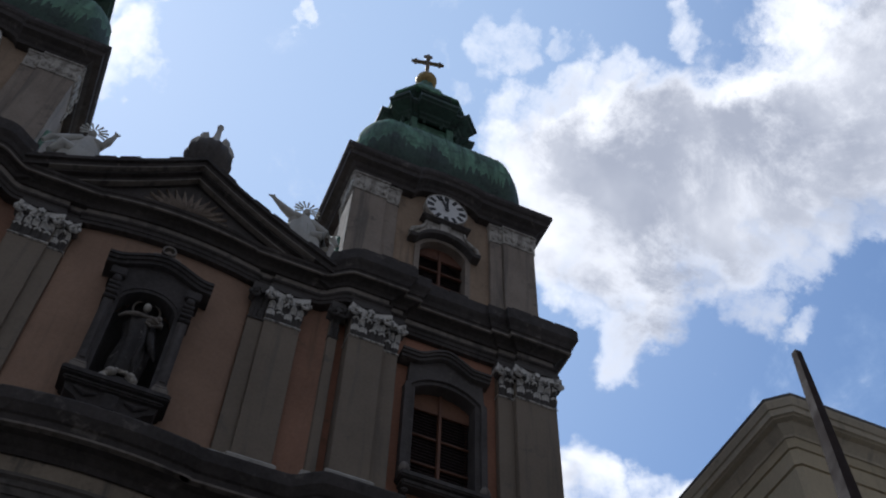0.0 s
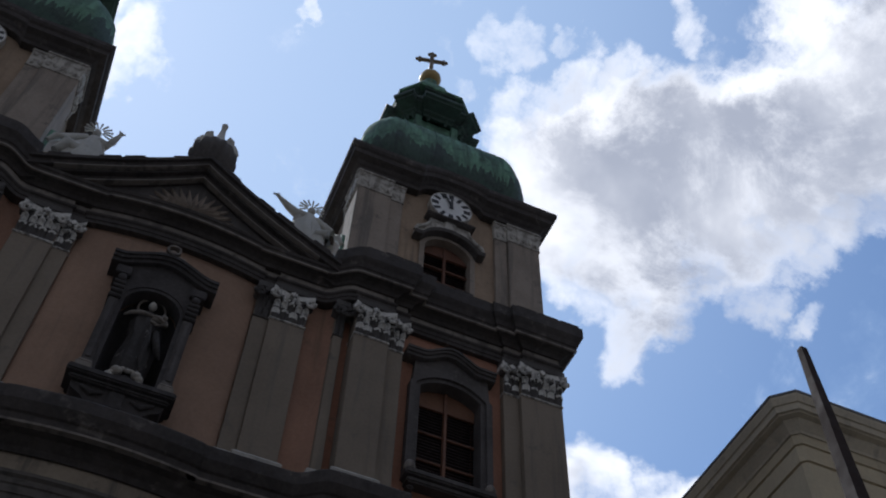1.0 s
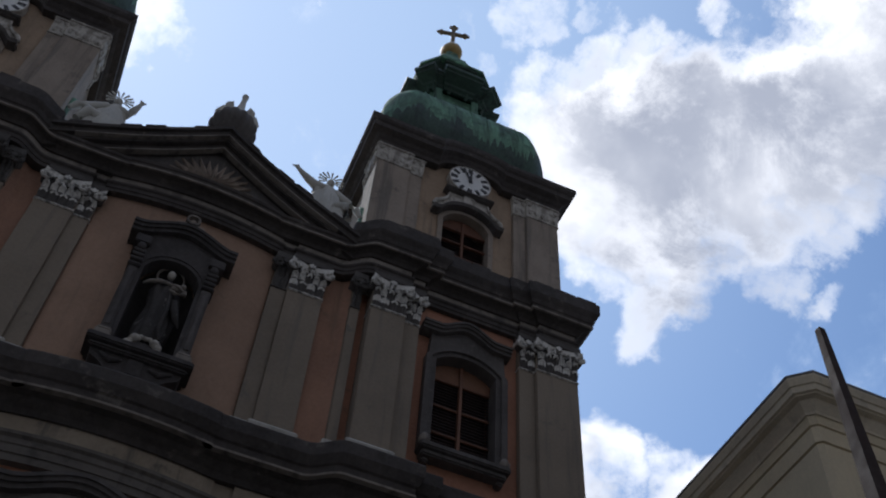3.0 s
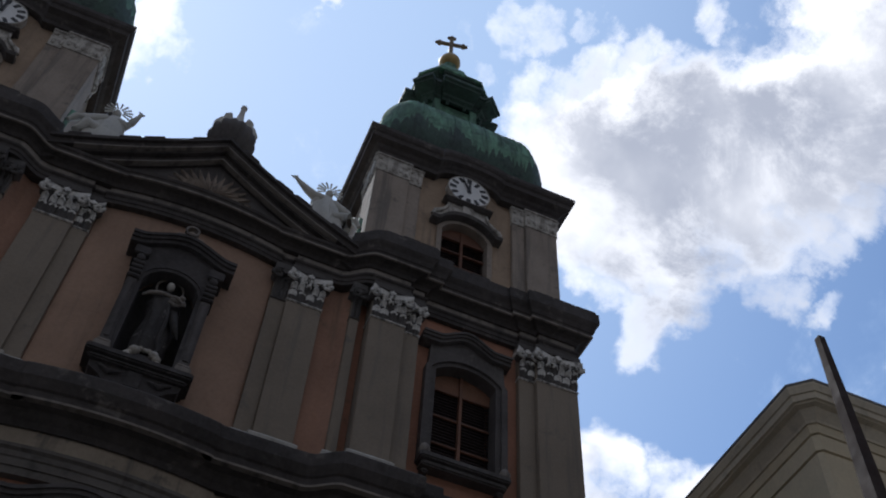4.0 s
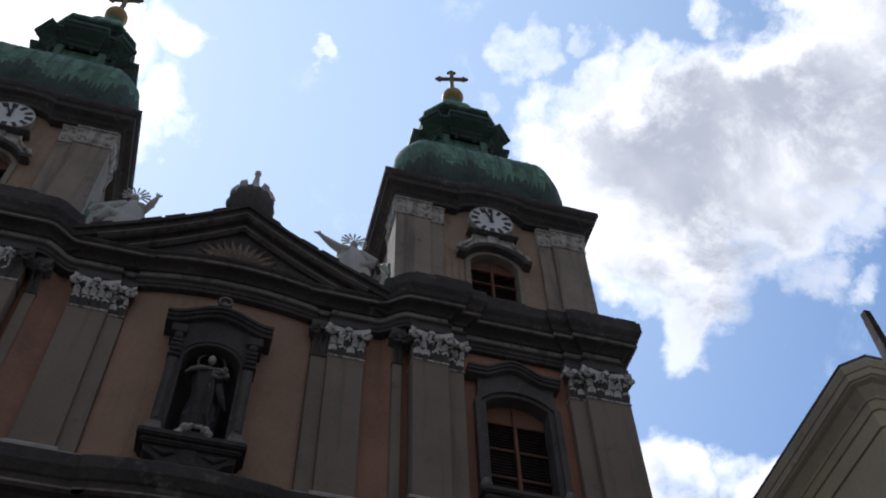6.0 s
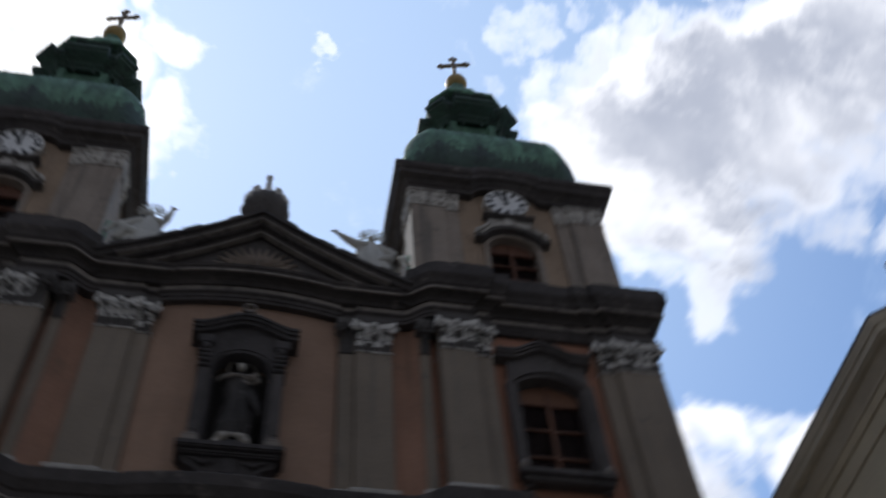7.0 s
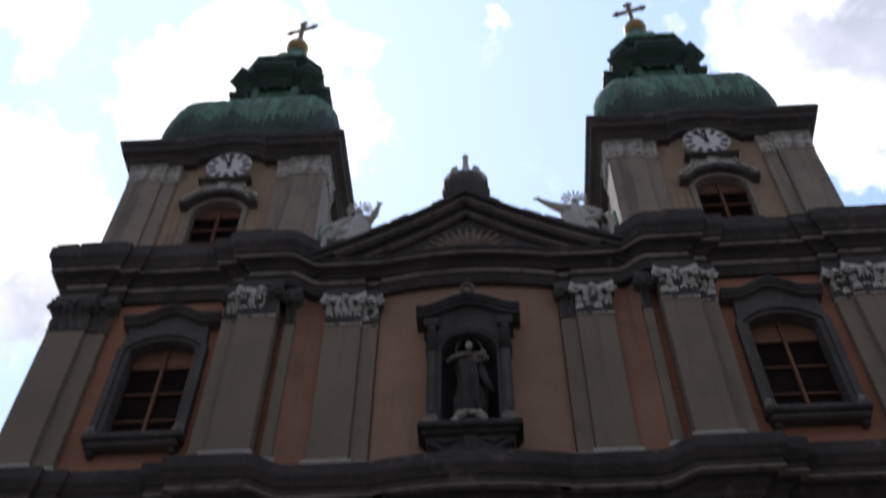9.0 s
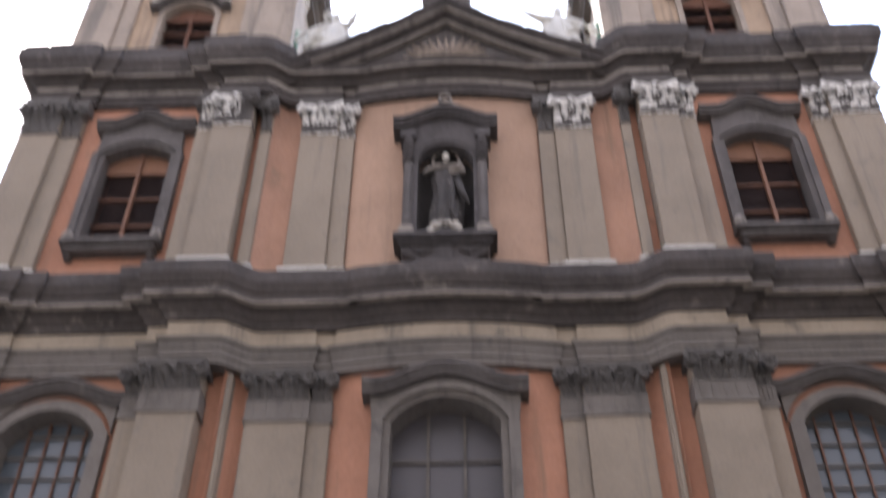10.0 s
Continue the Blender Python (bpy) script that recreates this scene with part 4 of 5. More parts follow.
# a cloud of small billows, the swaying gown, the outspread arm, the bundle held at the breast, and the ring
for k in range(11):
    a = math.pi * k / 10
    puff = rng.uniform(0.05, 0.10)
    blob(bm, (0.30 * math.cos(a) + rng.uniform(-0.03, 0.03), 13.76 - 0.05 * math.sin(a), 14.74 + 0.27 * math.sin(a) + rng.uniform(-0.03, 0.02)), puff, (rng.uniform(0.9, 1.4), 1, 0.8), 10, 7)
pale = set(bm.faces)
blob(bm, (0, 13.88, 14.74), 0.30, (1.1, 0.7, 0.8))
SWAY = [(0.25, 14.98, 0.0), (0.30, 15.15, 0.0), (0.31, 15.45, 0.03), (0.28, 15.75, 0.05), (0.27, 16.0, 0.05), (0.29, 16.22, 0.03), (0.28, 16.42, 0.0), (0.20, 16.60, -0.01), (0.09, 16.70, -0.01), (0.075, 16.78, -0.01)]
rings = []
for r, z, lean in SWAY:
    ring = []
    for i in range(44):
        a = 2 * math.pi * i / 44
        f = 1 + 0.09 * math.sin(6 * a + 2.2 * (z - 15)) * min(1, r * 4) + 0.05 * math.sin(11 * a - 3 * z)
        ring.append(bm.verts.new((lean + r * f * math.cos(a), 13.9 + 0.72 * r * f * math.sin(a), z)))
    rings.append(ring)
for a, b in zip(rings, rings[1:]):
    for i in range(44):
        bm.faces.new((a[i], a[(i + 1) % 44], b[(i + 1) % 44], b[i]))
bm.faces.new(rings[0][::-1])
bm.faces.new(rings[-1])
tube(bm, [(0.22, 13.72, 16.1), (0.27, 13.66, 15.85), (0.36, 13.66, 15.6), (0.44, 13.72, 15.5)], [0.08, 0.085, 0.06, 0.02])
tube(bm, [(0.10, 13.64, 16.2), (0.14, 13.62, 15.8), (0.12, 13.66, 15.3), (0.2, 13.7, 15.05)], [0.03, 0.045, 0.05, 0.03])
before = set(bm.faces)
tube(bm, [(0.12, 13.72, 16.52), (-0.14, 13.68, 16.50), (-0.32, 13.70, 16.44), (-0.43, 13.74, 16.36)], [0.035, 0.045, 0.04, 0.025])
tube(bm, [(0.32, 13.74, 16.46), (0.34, 13.64, 16.28), (0.16, 13.60, 16.22), (0.06, 13.60, 16.26)], [0.06, 0.05, 0.04, 0.025])
blob(bm, (0.17, 13.63, 16.35), 0.085, (1.3, 0.9, 0.75), 10, 8)
tube(bm, [(0.10, 13.58, 16.40), (0.20, 13.55, 16.36), (0.30, 13.57, 16.30)], [0.03, 0.04, 0.02])
blob(bm, (0.28, 13.60, 16.44), 0.06, (1, 1, 1), 10, 8)
dusty = set(bm.faces) - before
before = set(bm.faces)
blob(bm, (0, 13.82, 16.88), 0.088, (0.9, 1, 1.15))
pale |= set(bm.faces) - before
k = 28
for i in range(k):
    a, b = 2 * math.pi * i / k, 2 * math.pi * (i + 1) / k
    before = set(bm.faces)
    hexa(bm, [(r * math.cos(t), y, 16.90 + r * math.sin(t)) for r, t, y in ((0.235, a, 13.90), (0.235, b, 13.90), (0.235, b, 13.93), (0.235, a, 13.93), (0.275, a, 13.90), (0.275, b, 13.90), (0.275, b, 13.93), (0.275, a, 13.93))])
    dusty |= set(bm.faces) - before
for f in bm.faces:
    f.material_index = 1 if f in pale else 2 if f in dusty else 0
figure = part("niche_statue", bm, "dark_statue", None, "", 60)
figure.data.materials.append(M["worn_stone"])
figure.data.materials.append(M["band_light"])
tagged(figure, "weathered dark stone draped statue with ring halo in niche", "statue")

# ---- the gable ----
bm = bmesh.new()


def rake(x):
    """Top of the raking cornice at x."""
    q = abs(x) / 3.3
    return 21.92 - 2.1 * (q ** 0.96) + 0.10 * math.sin(math.pi * min(1, q)) * -1


gx = [-3.35 + 6.7 * i / 28 for i in range(29)]
prism(bm, [(-3.2, 19.6), (3.2, 19.6)] + [(x, max(19.62, rake(x) - 0.3)) for x in reversed(gx[1:-1])], 13.98, 14.7)
gable = part("gable", bm, "sooty", church, "low dark gable with a carved sunburst")
bm = bmesh.new()
for a, b in zip(gx, gx[1:]):
    for lo, hi, y in ((-0.50, -0.36, 13.78), (-0.36, -0.27, 13.66), (-0.27, -0.10, 13.56), (-0.10, 0.0, 13.48)):
        za, zb = rake(a), rake(b)
        hexa(bm, [(a, y, za + lo), (b, y, zb + lo), (b, 14.5, zb + lo), (a, 14.5, za + lo), (a, y, za + hi), (b, y, zb + hi), (b, 14.5, zb + hi), (a, 14.5, za + hi)])
part("raking_cornice", bm, "cornice", gable, "black-stained raking cornice")
# the same painted edge light along the raking cornice
bm = bmesh.new()
for a, b in zip(gx[2:-2], gx[3:-2]):
    for lo, hi, y in ((-0.53, -0.49, 13.76), (-0.285, -0.255, 13.545)):
        za, zb = rake(a), rake(b)
        hexa(bm, [(a, y, za + lo), (b, y, zb + lo), (b, 13.9, zb + lo), (a, 13.9, za + lo), (a, y, za + hi), (b, y, zb + hi), (b, 13.9, zb + hi), (a, 13.9, za + hi)])
part("drip_edge", bm, "band_light", gable, "pale grey lip of the raking cornice, edge light in its colour")
tile_bm = bmesh.new()
box(tile_bm, -0.5, 0.5, -0.5, 0.5, 0, 1, 0.05)
tile_me = bpy.data.meshes.new("cover_slab")
tile_bm.to_mesh(tile_me)
tile_bm.free()
tile_me.materials.append(M["cornice"])
for s in (-1, 1):
    for i in (0, 2, 3, 5):
        x = s * (0.55 + 0.46 * i)
        slope = math.degrees(math.atan2(rake(x + 0.1) - rake(x - 0.1), 0.2))
        shared("cover_slab", tile_me, gable, pose(x, 13.92, rake(x) - 0.02, 0, -slope + s * rng.uniform(-3, 1), 0) @ Matrix.Diagonal((0.5, 0.9, rng.uniform(0.045, 0.08), 1)))
bm = bmesh.new()
RAYS = 13
rim, mid = [], []
for i in range(2 * RAYS + 1):
    a = math.pi * i / (2 * RAYS)
    r = (0.80 + 0.14 * abs(math.cos(a)) ** 1.5) * (1.0 if i % 2 else 0.62)
    rim.append(bm.verts.new((r * math.cos(a), 13.955 if i % 2 == 0 else 13.90, 20.18 + r * math.sin(a))))
    mid.append(bm.verts.new((0.2 * math.cos(a), 13.945 if i % 2 == 0 else 13.86, 20.18 + 0.17 * math.sin(a))))
back_rim = [bm.verts.new((q.co.x, 14.0, q.co.z)) for q in rim]
for i in range(2 * RAYS):
    bm.faces.new((mid[i], mid[i + 1], rim[i + 1], rim[i]))
    bm.faces.new((rim[i], rim[i + 1], back_rim[i + 1], back_rim[i]))
hub = bm.verts.new((0, 13.84, 20.20))
for i in range(2 * RAYS):
    bm.faces.new((hub, mid[i + 1], mid[i]))
bm.faces.new([back_rim[0], rim[0], mid[0], hub, mid[-1], rim[-1], back_rim[-1]])
part("sunburst", bm, "band_warm", gable, "grey-pink carved sunburst relief")

# ---- things on the gable ----
bm = bmesh.new()
draped(bm, [(0.30, 22.1), (0.40, 22.26), (0.50, 22.42), (0.55, 22.58), (0.56, 22.72), (0.53, 22.86), (0.46, 22.98), (0.40, 23.02)], (0, 14.1), 14, 0.045, 1.5, 84, 1.0)
urn = part("finial_urn", bm, "sooty", None, "", 50)
tagged(urn, "dark stone urn with pale flame-like top on gable peak", "finial")
bm = bmesh.new()
lathe(bm, [(0.44, 21.75), (0.44, 22.0), (0.38, 22.04), (0.30, 22.08), (0.30, 22.14)], (0, 14.1), 24)
part("foot", bm, "sooty", urn)
bm = bmesh.new()
lathe(bm, [(0.42, 23.0), (0.36, 23.15), (0.22, 23.3), (0.14, 23.5), (0.085, 23.8), (0.055, 24.15), (0.08, 24.2), (0.08, 24.28), (0.03, 24.33)], (0, 14.1), 14)
for s in (-1, 1):
    tube(bm, [(s * 0.34, 14.1, 23.0), (s * 0.42, 14.1, 23.22), (s * 0.36, 14.1, 23.45), (s * 0.27, 14.1, 23.62)], [0.10, 0.13, 0.09, 0.03])
    tube(bm, [(s * 0.2, 13.86, 23.0), (s * 0.26, 13.8, 23.2), (s * 0.22, 13.82, 23.4)], [0.1, 0.11, 0.03])
part("flame", bm, "base_stone", urn, "pale carved flame", 50)

bm = bmesh.new()
box(bm, -0.1, 0.1, -0.12, 0.12, 0, 0.3, 0.03)
block = part("stone_block", bm, "base_stone")
block.location = (0.74, 13.75, rake(0.74) - 0.05)
tagged(block, "small pale stone block on the gable slope", "block")


def angel(s, arm):
    """A half-kneeling draped figure with a rayed halo; s is the side of the church on which it sits, arm the way of its raised arm."""
    bm = bmesh.new()
    x, y = s * 2.57, 14.22
    draped(bm, [(0.50, 20.5), (0.48, 20.9), (0.43, 21.2), (0.35, 21.5), (0.24, 21.75), (0.20, 21.92), (0.12, 22.04), (0.07, 22.1)], (x, y), 7, 0.10, 1.6, 36, 0.8, -0.02 * s)
    blob(bm, (x, y - 0.03, 22.2), 0.11, (0.9, 1, 1.15))
    for i in range(11):
        a = radians(-30 + 240 * i / 10)
        o = Vector((x, y, 22.36))
        tube(bm, [o + 0.11 * Vector((math.cos(a), 0, math.sin(a))), o + 0.32 * Vector((math.cos(a), 0, math.sin(a)))], [0.016, 0.026], 6)
    tube(bm, [(s * q, y - 0.08, z) for q, z in arm], [0.11, 0.12, 0.095, 0.06, 0.03])
    (q1, z1), (q2, z2) = arm[3:]
    for k in (-0.07, 0.0, 0.06):
        tube(bm, [(s * (q1 + q2) / 2, y - 0.08, (z1 + z2) / 2), (s * (q2 + k), y - 0.08, z2 + 0.02 + 0.5 * k)], [0.035, 0.02], 6)
    # cloth that hangs from the raised arm, the other arm and the bent knee
    q, z = arm[1]
    tube(bm, [(s * (q + 0.1), y - 0.04, z), (s * (q + 0.06), y - 0.02, z - 0.22), (s * (q + 0.12), y, z - 0.42)], [0.13, 0.10, 0.04])
    tube(bm, [(s * 2.70, y - 0.05, 21.84), (s * 2.92, y - 0.08, 21.66), (s * 3.12, y - 0.1, 21.56), (s * 3.28, y - 0.1, 21.46), (s * 3.40, y - 0.1, 21.26)], [0.12, 0.12, 0.09, 0.10, 0.05])
    tube(bm, [(s * 2.74, y - 0.2, 21.1), (s * 2.98, y - 0.26, 21.16), (s * 3.12, y - 0.22, 20.8)], [0.16, 0.15, 0.10])
    tube(bm, [(s * 2.62, y - 0.24, 21.5), (s * 2.66, y - 0.32, 21.1), (s * 2.6, y - 0.34, 20.7)], [0.04, 0.06, 0.05])
    box(bm, x - 0.5, x + 0.5, y - 0.4, y + 0.4, 19.62, 20.6, 0.05)
    return tagged(part("angel_statue", bm, "statue", None, "", 60), "white stone draped figure with rayed halo on gable slope", "statue", "gable statues")


angel(-1, [(2.46, 21.86), (2.27, 21.80), (2.18, 22.0), (2.12, 22.25), (2.08, 22.48)])
angel(1, [(2.46, 21.86), (2.22, 21.86), (2.02, 22.0), (1.82, 22.18), (1.66, 22.34)])


for s in (-1, 1):
    bm = bmesh.new()
    tube(bm, [(s * 3.46, 14.34, 20.0), (s * 3.46, 14.34, 21.9), (s * 3.44, 14.5, 22.1)], [0.05, 0.05, 0.05], 10)
    pipe = tagged(part("downpipe", bm, "copper", None, "", 50), "thin green copper downpipe beside the tower foot", "pipe", "roof downpipes")
    for z in (20.7, 21.5):
        bm = bmesh.new()
        lathe(bm, [(0.05, z), (0.062, z + 0.005), (0.062, z + 0.045), (0.05, z + 0.05)], (s * 3.46, 14.34), 10)
        part("clamp", bm, "copper_dark", pipe)


# ---- towers ----
ZB = 20.1
tower = tagged(new("bell_tower"), "square bell tower with clock, green copper dome and gilded cross", "tower", "twin towers")
tower.location = (6.17, 16.9, ZB)
HB = 2.57


def tower_part(name, bm, material, parent=None, label="", smooth=None):
    bmesh.ops.translate(bm, verts=bm.verts, vec=(0, 0, -ZB))
    return part(name, bm, material, parent or tower, label, smooth)


bm = bmesh.new()
bay(bm, -HB + 0.15, HB - 0.15, lambda x: -HB + 0.17, -HB + 0.7, ZB, 25.3, (0, 0.70, 20.85, 22.98, 0.46))
tower_part("wall", bm, "tower_wall", None, "faded plaster wall with the clock")
bm = bmesh.new()
box(bm, -HB + 0.15, HB - 0.15, -HB + 0.95, HB - 0.15, ZB, 25.6)
for s in (-1, 1):
    box(bm, *sorted((s * (HB - 0.15), s * 1.2)), -HB + 0.6, -HB + 1.0, ZB, 25.5)
box(bm, -1.3, 1.3, -HB + 0.6, -HB + 1.0, 23.9, 25.5)
tower_part("shaft", bm, "tower_render", None, "grey-rendered tower body")
# a near-black sheet paints the belfry's inner shade
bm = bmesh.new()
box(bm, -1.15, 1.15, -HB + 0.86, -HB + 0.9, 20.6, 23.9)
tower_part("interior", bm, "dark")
for turn in range(4):
    spin = Matrix.Rotation(turn * math.pi / 2, 4, "Z")
    for s in (-1, 1):
        if s < 0:
            bm = bmesh.new()
            box(bm, -HB, -1.66, -HB, -1.66, ZB, 25.0, 0.015)
            bm.transform(spin)
            pier = tower_part("corner_pier", bm, "tower_render", None, "grey-rendered corner pilaster")
            bm = bmesh.new()
            sweep(bm, [(-HB, -1.66), (-HB, -HB), (-1.66, -HB)], [(-0.05, ZB), (0.08, ZB), (0.08, ZB + 0.5), (0.05, ZB + 0.56), (-0.05, ZB + 0.6)])
            bm.transform(spin)
            tower_part("base", bm, "base_stone", pier)
        bm = bmesh.new()
        a, b = sorted((s * 1.66, s * 1.30))
        box(bm, a, b, -HB + 0.08, -HB + 0.4, ZB, 25.0, 0.015)
        bm.transform(spin)
        half_p = tower_part("half_pilaster", bm, "tower_render")
        for x0, x1, face, holder in ((s * HB, s * 1.66, -HB, tower), (s * 1.66, s * 1.30, -HB + 0.08, half_p)):
            a, b = sorted((x0, x1))
            r2 = random.Random(int(abs(x0) * 50) + turn + (7 if s > 0 else 0))
            ob = worn_capital(b - a, 0.72, 0.2, holder, spin @ Matrix.Translation((a, face, 24.24 - ZB)), r2)
            tagged(ob, "pale weathered carved capital")

SQ = [(0.95, -HB), (HB, -HB), (HB, HB), (-HB, HB), (-HB, -HB), (-0.95, -HB)]
TOWER_CORNICE = [(-0.4, 24.98), (0.04, 24.98), (0.05, 25.12), (0.10, 25.16), (0.16, 25.24), (0.32, 25.30), (0.33, 25.46), (0.38, 25.50), (0.42, 25.58), (0.42, 25.72), (-0.5, 26.0)]
bm = bmesh.new()
sweep(bm, SQ, TOWER_CORNICE)
tower_part("cornice", bm, "cornice", None, "dark projecting tower cornice")
# the cornice bends over the clock as an arched brow
bm = bmesh.new()
k = 24
rings = []
for i in range(k + 1):
    x = -0.96 * math.cos(math.pi * i / k)
    lift = math.sqrt(max(0.0, 1 - (x / 0.9) ** 2))
    rings.append([bm.verts.new((x, -HB - o * (1.0 - 0.35 * lift), z + 0.42 * lift)) for o, z in TOWER_CORNICE])
for a, b in zip(rings, rings[1:]):
    for j in range(len(a) - 1):
        bm.faces.new((a[j], b[j], b[j + 1], a[j + 1]))
bm.faces.new(rings[0])
bm.faces.new(rings[-1][::-1])
tower_part("clock_brow", bm, "cornice", None, "curved dark stone brow over the clock")

# tower window
bm = bmesh.new()
surround(bm, 0, 0.62, 20.9, 22.98, 0.40, 0.13, -HB + 0.10, -HB + 0.45)
win = tower_part("window", bm, "tower_render", None, "arched belfry window in a narrow worn stone surround")
bm = bmesh.new()
k = 14
pts = arch_points(0, 0.76, 23.06, 0.46, k)
pts = [(-0.96, 23.05), (-0.80, 23.05)] + pts + [(0.80, 23.05), (0.96, 23.05)]
for (xa, za), (xb, zb) in zip(pts, pts[1:]):
    if xb - xa < 1e-4:
        continue
    hexa(bm, [(xa, -HB - 0.08, za), (xb, -HB - 0.08, zb), (xb, -HB + 0.2, zb), (xa, -HB + 0.2, za), (xa, -HB - 0.12, za + 0.09), (xb, -HB - 0.12, zb + 0.09), (xb, -HB + 0.2, zb + 0.09), (xa, -HB + 0.2, za + 0.09)])
tower_part("hood", bm, "sooty", win, "dark arched hood moulding")
bm = bmesh.new()
side = [(0.98, 23.15), (0.92, 23.36), (0.76, 23.52), (0.60, 23.66), (0.54, 23.84), (0.50, 24.06)]
prism(bm, [(-x, z) for x, z in side] + [(x, z) for x, z in reversed(side)] + [(x, z + 0.085) for x, z in reversed(arch_points(0, 0.76, 23.06, 0.46))], -HB + 0.03, -HB + 0.22)
for s in (-1, 1):
    tube(bm, [(s * 0.95, -HB + 0.0, 23.24), (s * 0.88, -HB - 0.01, 23.42), (s * 0.70, -HB - 0.01, 23.56), (s * 0.58, -HB, 23.74), (s * 0.53, -HB + 0.01, 23.98)], [0.05, 0.06, 0.05, 0.04, 0.03])
box(bm, -0.16, 0.16, -HB - 0.03, -HB + 0.1, 23.64, 24.06, 0.02)
tower_part("carving", bm, "worn_stone", win, "pale carved scrolls above the window", 50)
bm = bmesh.new()
prism(bm, [(-0.65, 22.92)] + arch_points(0, 0.655, 22.98, 0.42) + [(0.65, 22.92)], -HB + 0.34, -HB + 0.38)
tower_part("lunette", bm, "board_dark", win, "brown boarded window arch")
bm = bmesh.new()
box(bm, -0.035, 0.035, -HB + 0.28, -HB + 0.38, 20.9, 23.28, 0.01)
tower_part("mullion", bm, "board_dark", win)
for z in (21.35, 21.87, 22.40, 22.92):
    bm = bmesh.new()
    box(bm, -0.65, 0.65, -HB + 0.30, -HB + 0.38, z - 0.03, z + 0.03, 0.01)
    tower_part("transom", bm, "board_dark", win)
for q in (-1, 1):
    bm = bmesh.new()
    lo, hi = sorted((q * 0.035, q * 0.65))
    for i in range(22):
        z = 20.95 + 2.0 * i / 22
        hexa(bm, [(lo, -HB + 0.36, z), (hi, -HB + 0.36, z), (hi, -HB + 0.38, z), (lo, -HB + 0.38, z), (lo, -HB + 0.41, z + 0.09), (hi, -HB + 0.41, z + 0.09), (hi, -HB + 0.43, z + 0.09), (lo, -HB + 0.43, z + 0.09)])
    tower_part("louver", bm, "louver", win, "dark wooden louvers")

# clock
CZ, CYF = 24.80, -HB - 0.02


def disc(bm, r, y0, y1, n=40, r0=0.0, cz=CZ):
    if r0 == 0:
        prism(bm, [(r * math.cos(2 * math.pi * i / n), cz + r * math.sin(2 * math.pi * i / n)) for i in range(n)], y0, y1)
    else:
        for i in range(n):
            a, b = 2 * math.pi * i / n, 2 * math.pi * (i + 1) / n
            hexa(bm, [(q * math.cos(t), y, cz + q * math.sin(t)) for q, t, y in ((r0, a, y0), (r0, b, y0), (r0, b, y1), (r0, a, y1), (r, a, y0), (r, b, y0), (r, b, y1), (r, a, y1))])


bm = bmesh.new()
disc(bm, 0.585, CYF, CYF + 0.25)
clock = tower_part("clock_dial", bm, "dial", None, "round white clock dial with dark hour marks")
bm = bmesh.new()
disc(bm, 0.605, CYF - 0.015, CYF + 0.25, 40, 0.585)
tower_part("rim", bm, "worn_stone", clock)
for i in range(12):
    a = 2 * math.pi * i / 12
    bm = bmesh.new()
    w = 0.045 if i % 3 else 0.06
    hexa(bm, [(-w, CYF - 0.012, 0.36), (w, CYF - 0.012, 0.36), (w, CYF + 0.005, 0.36), (-w, CYF + 0.005, 0.36), (-w * 1.2, CYF - 0.012, 0.55), (w * 1.2, CYF - 0.012, 0.55), (w * 1.2, CYF + 0.005, 0.55), (-w * 1.2, CYF + 0.005, 0.55)])
    bm.transform(Matrix.Translation((0, 0, CZ)) @ Matrix.Rotation(a, 4, "Y"))
    tower_part("hour_mark", bm, "black", clock)
for nm, ang, ln, w in (("hour_hand", 2, 0.34, 0.05), ("minute_hand", -22, 0.52, 0.032)):
    bm = bmesh.new()
    hexa(bm, [(-w, CYF - 0.04, -0.1), (w, CYF - 0.04, -0.1), (w, CYF - 0.02, -0.1), (-w, CYF - 0.02, -0.1), (-w * 0.5, CYF - 0.04, ln), (w * 0.5, CYF - 0.04, ln), (w * 0.5, CYF - 0.02, ln), (-w * 0.5, CYF - 0.02, ln)])
    bm.transform(Matrix.Translation((0, 0, CZ)) @ Matrix.Rotation(radians(ang), 4, "Y"))
    tower_part(nm, bm, "black", clock, "black clock hand")
bm = bmesh.new()
box(bm, -0.68, 0.68, CYF - 0.10, CYF + 0.2, 24.10, 24.17, 0.02)
box(bm, -0.6, 0.6, CYF - 0.06, CYF + 0.2, 24.05, 24.10, 0.02)
tower_part("clock_shelf", bm, "sooty", None, "dark stone shelf under the clock")


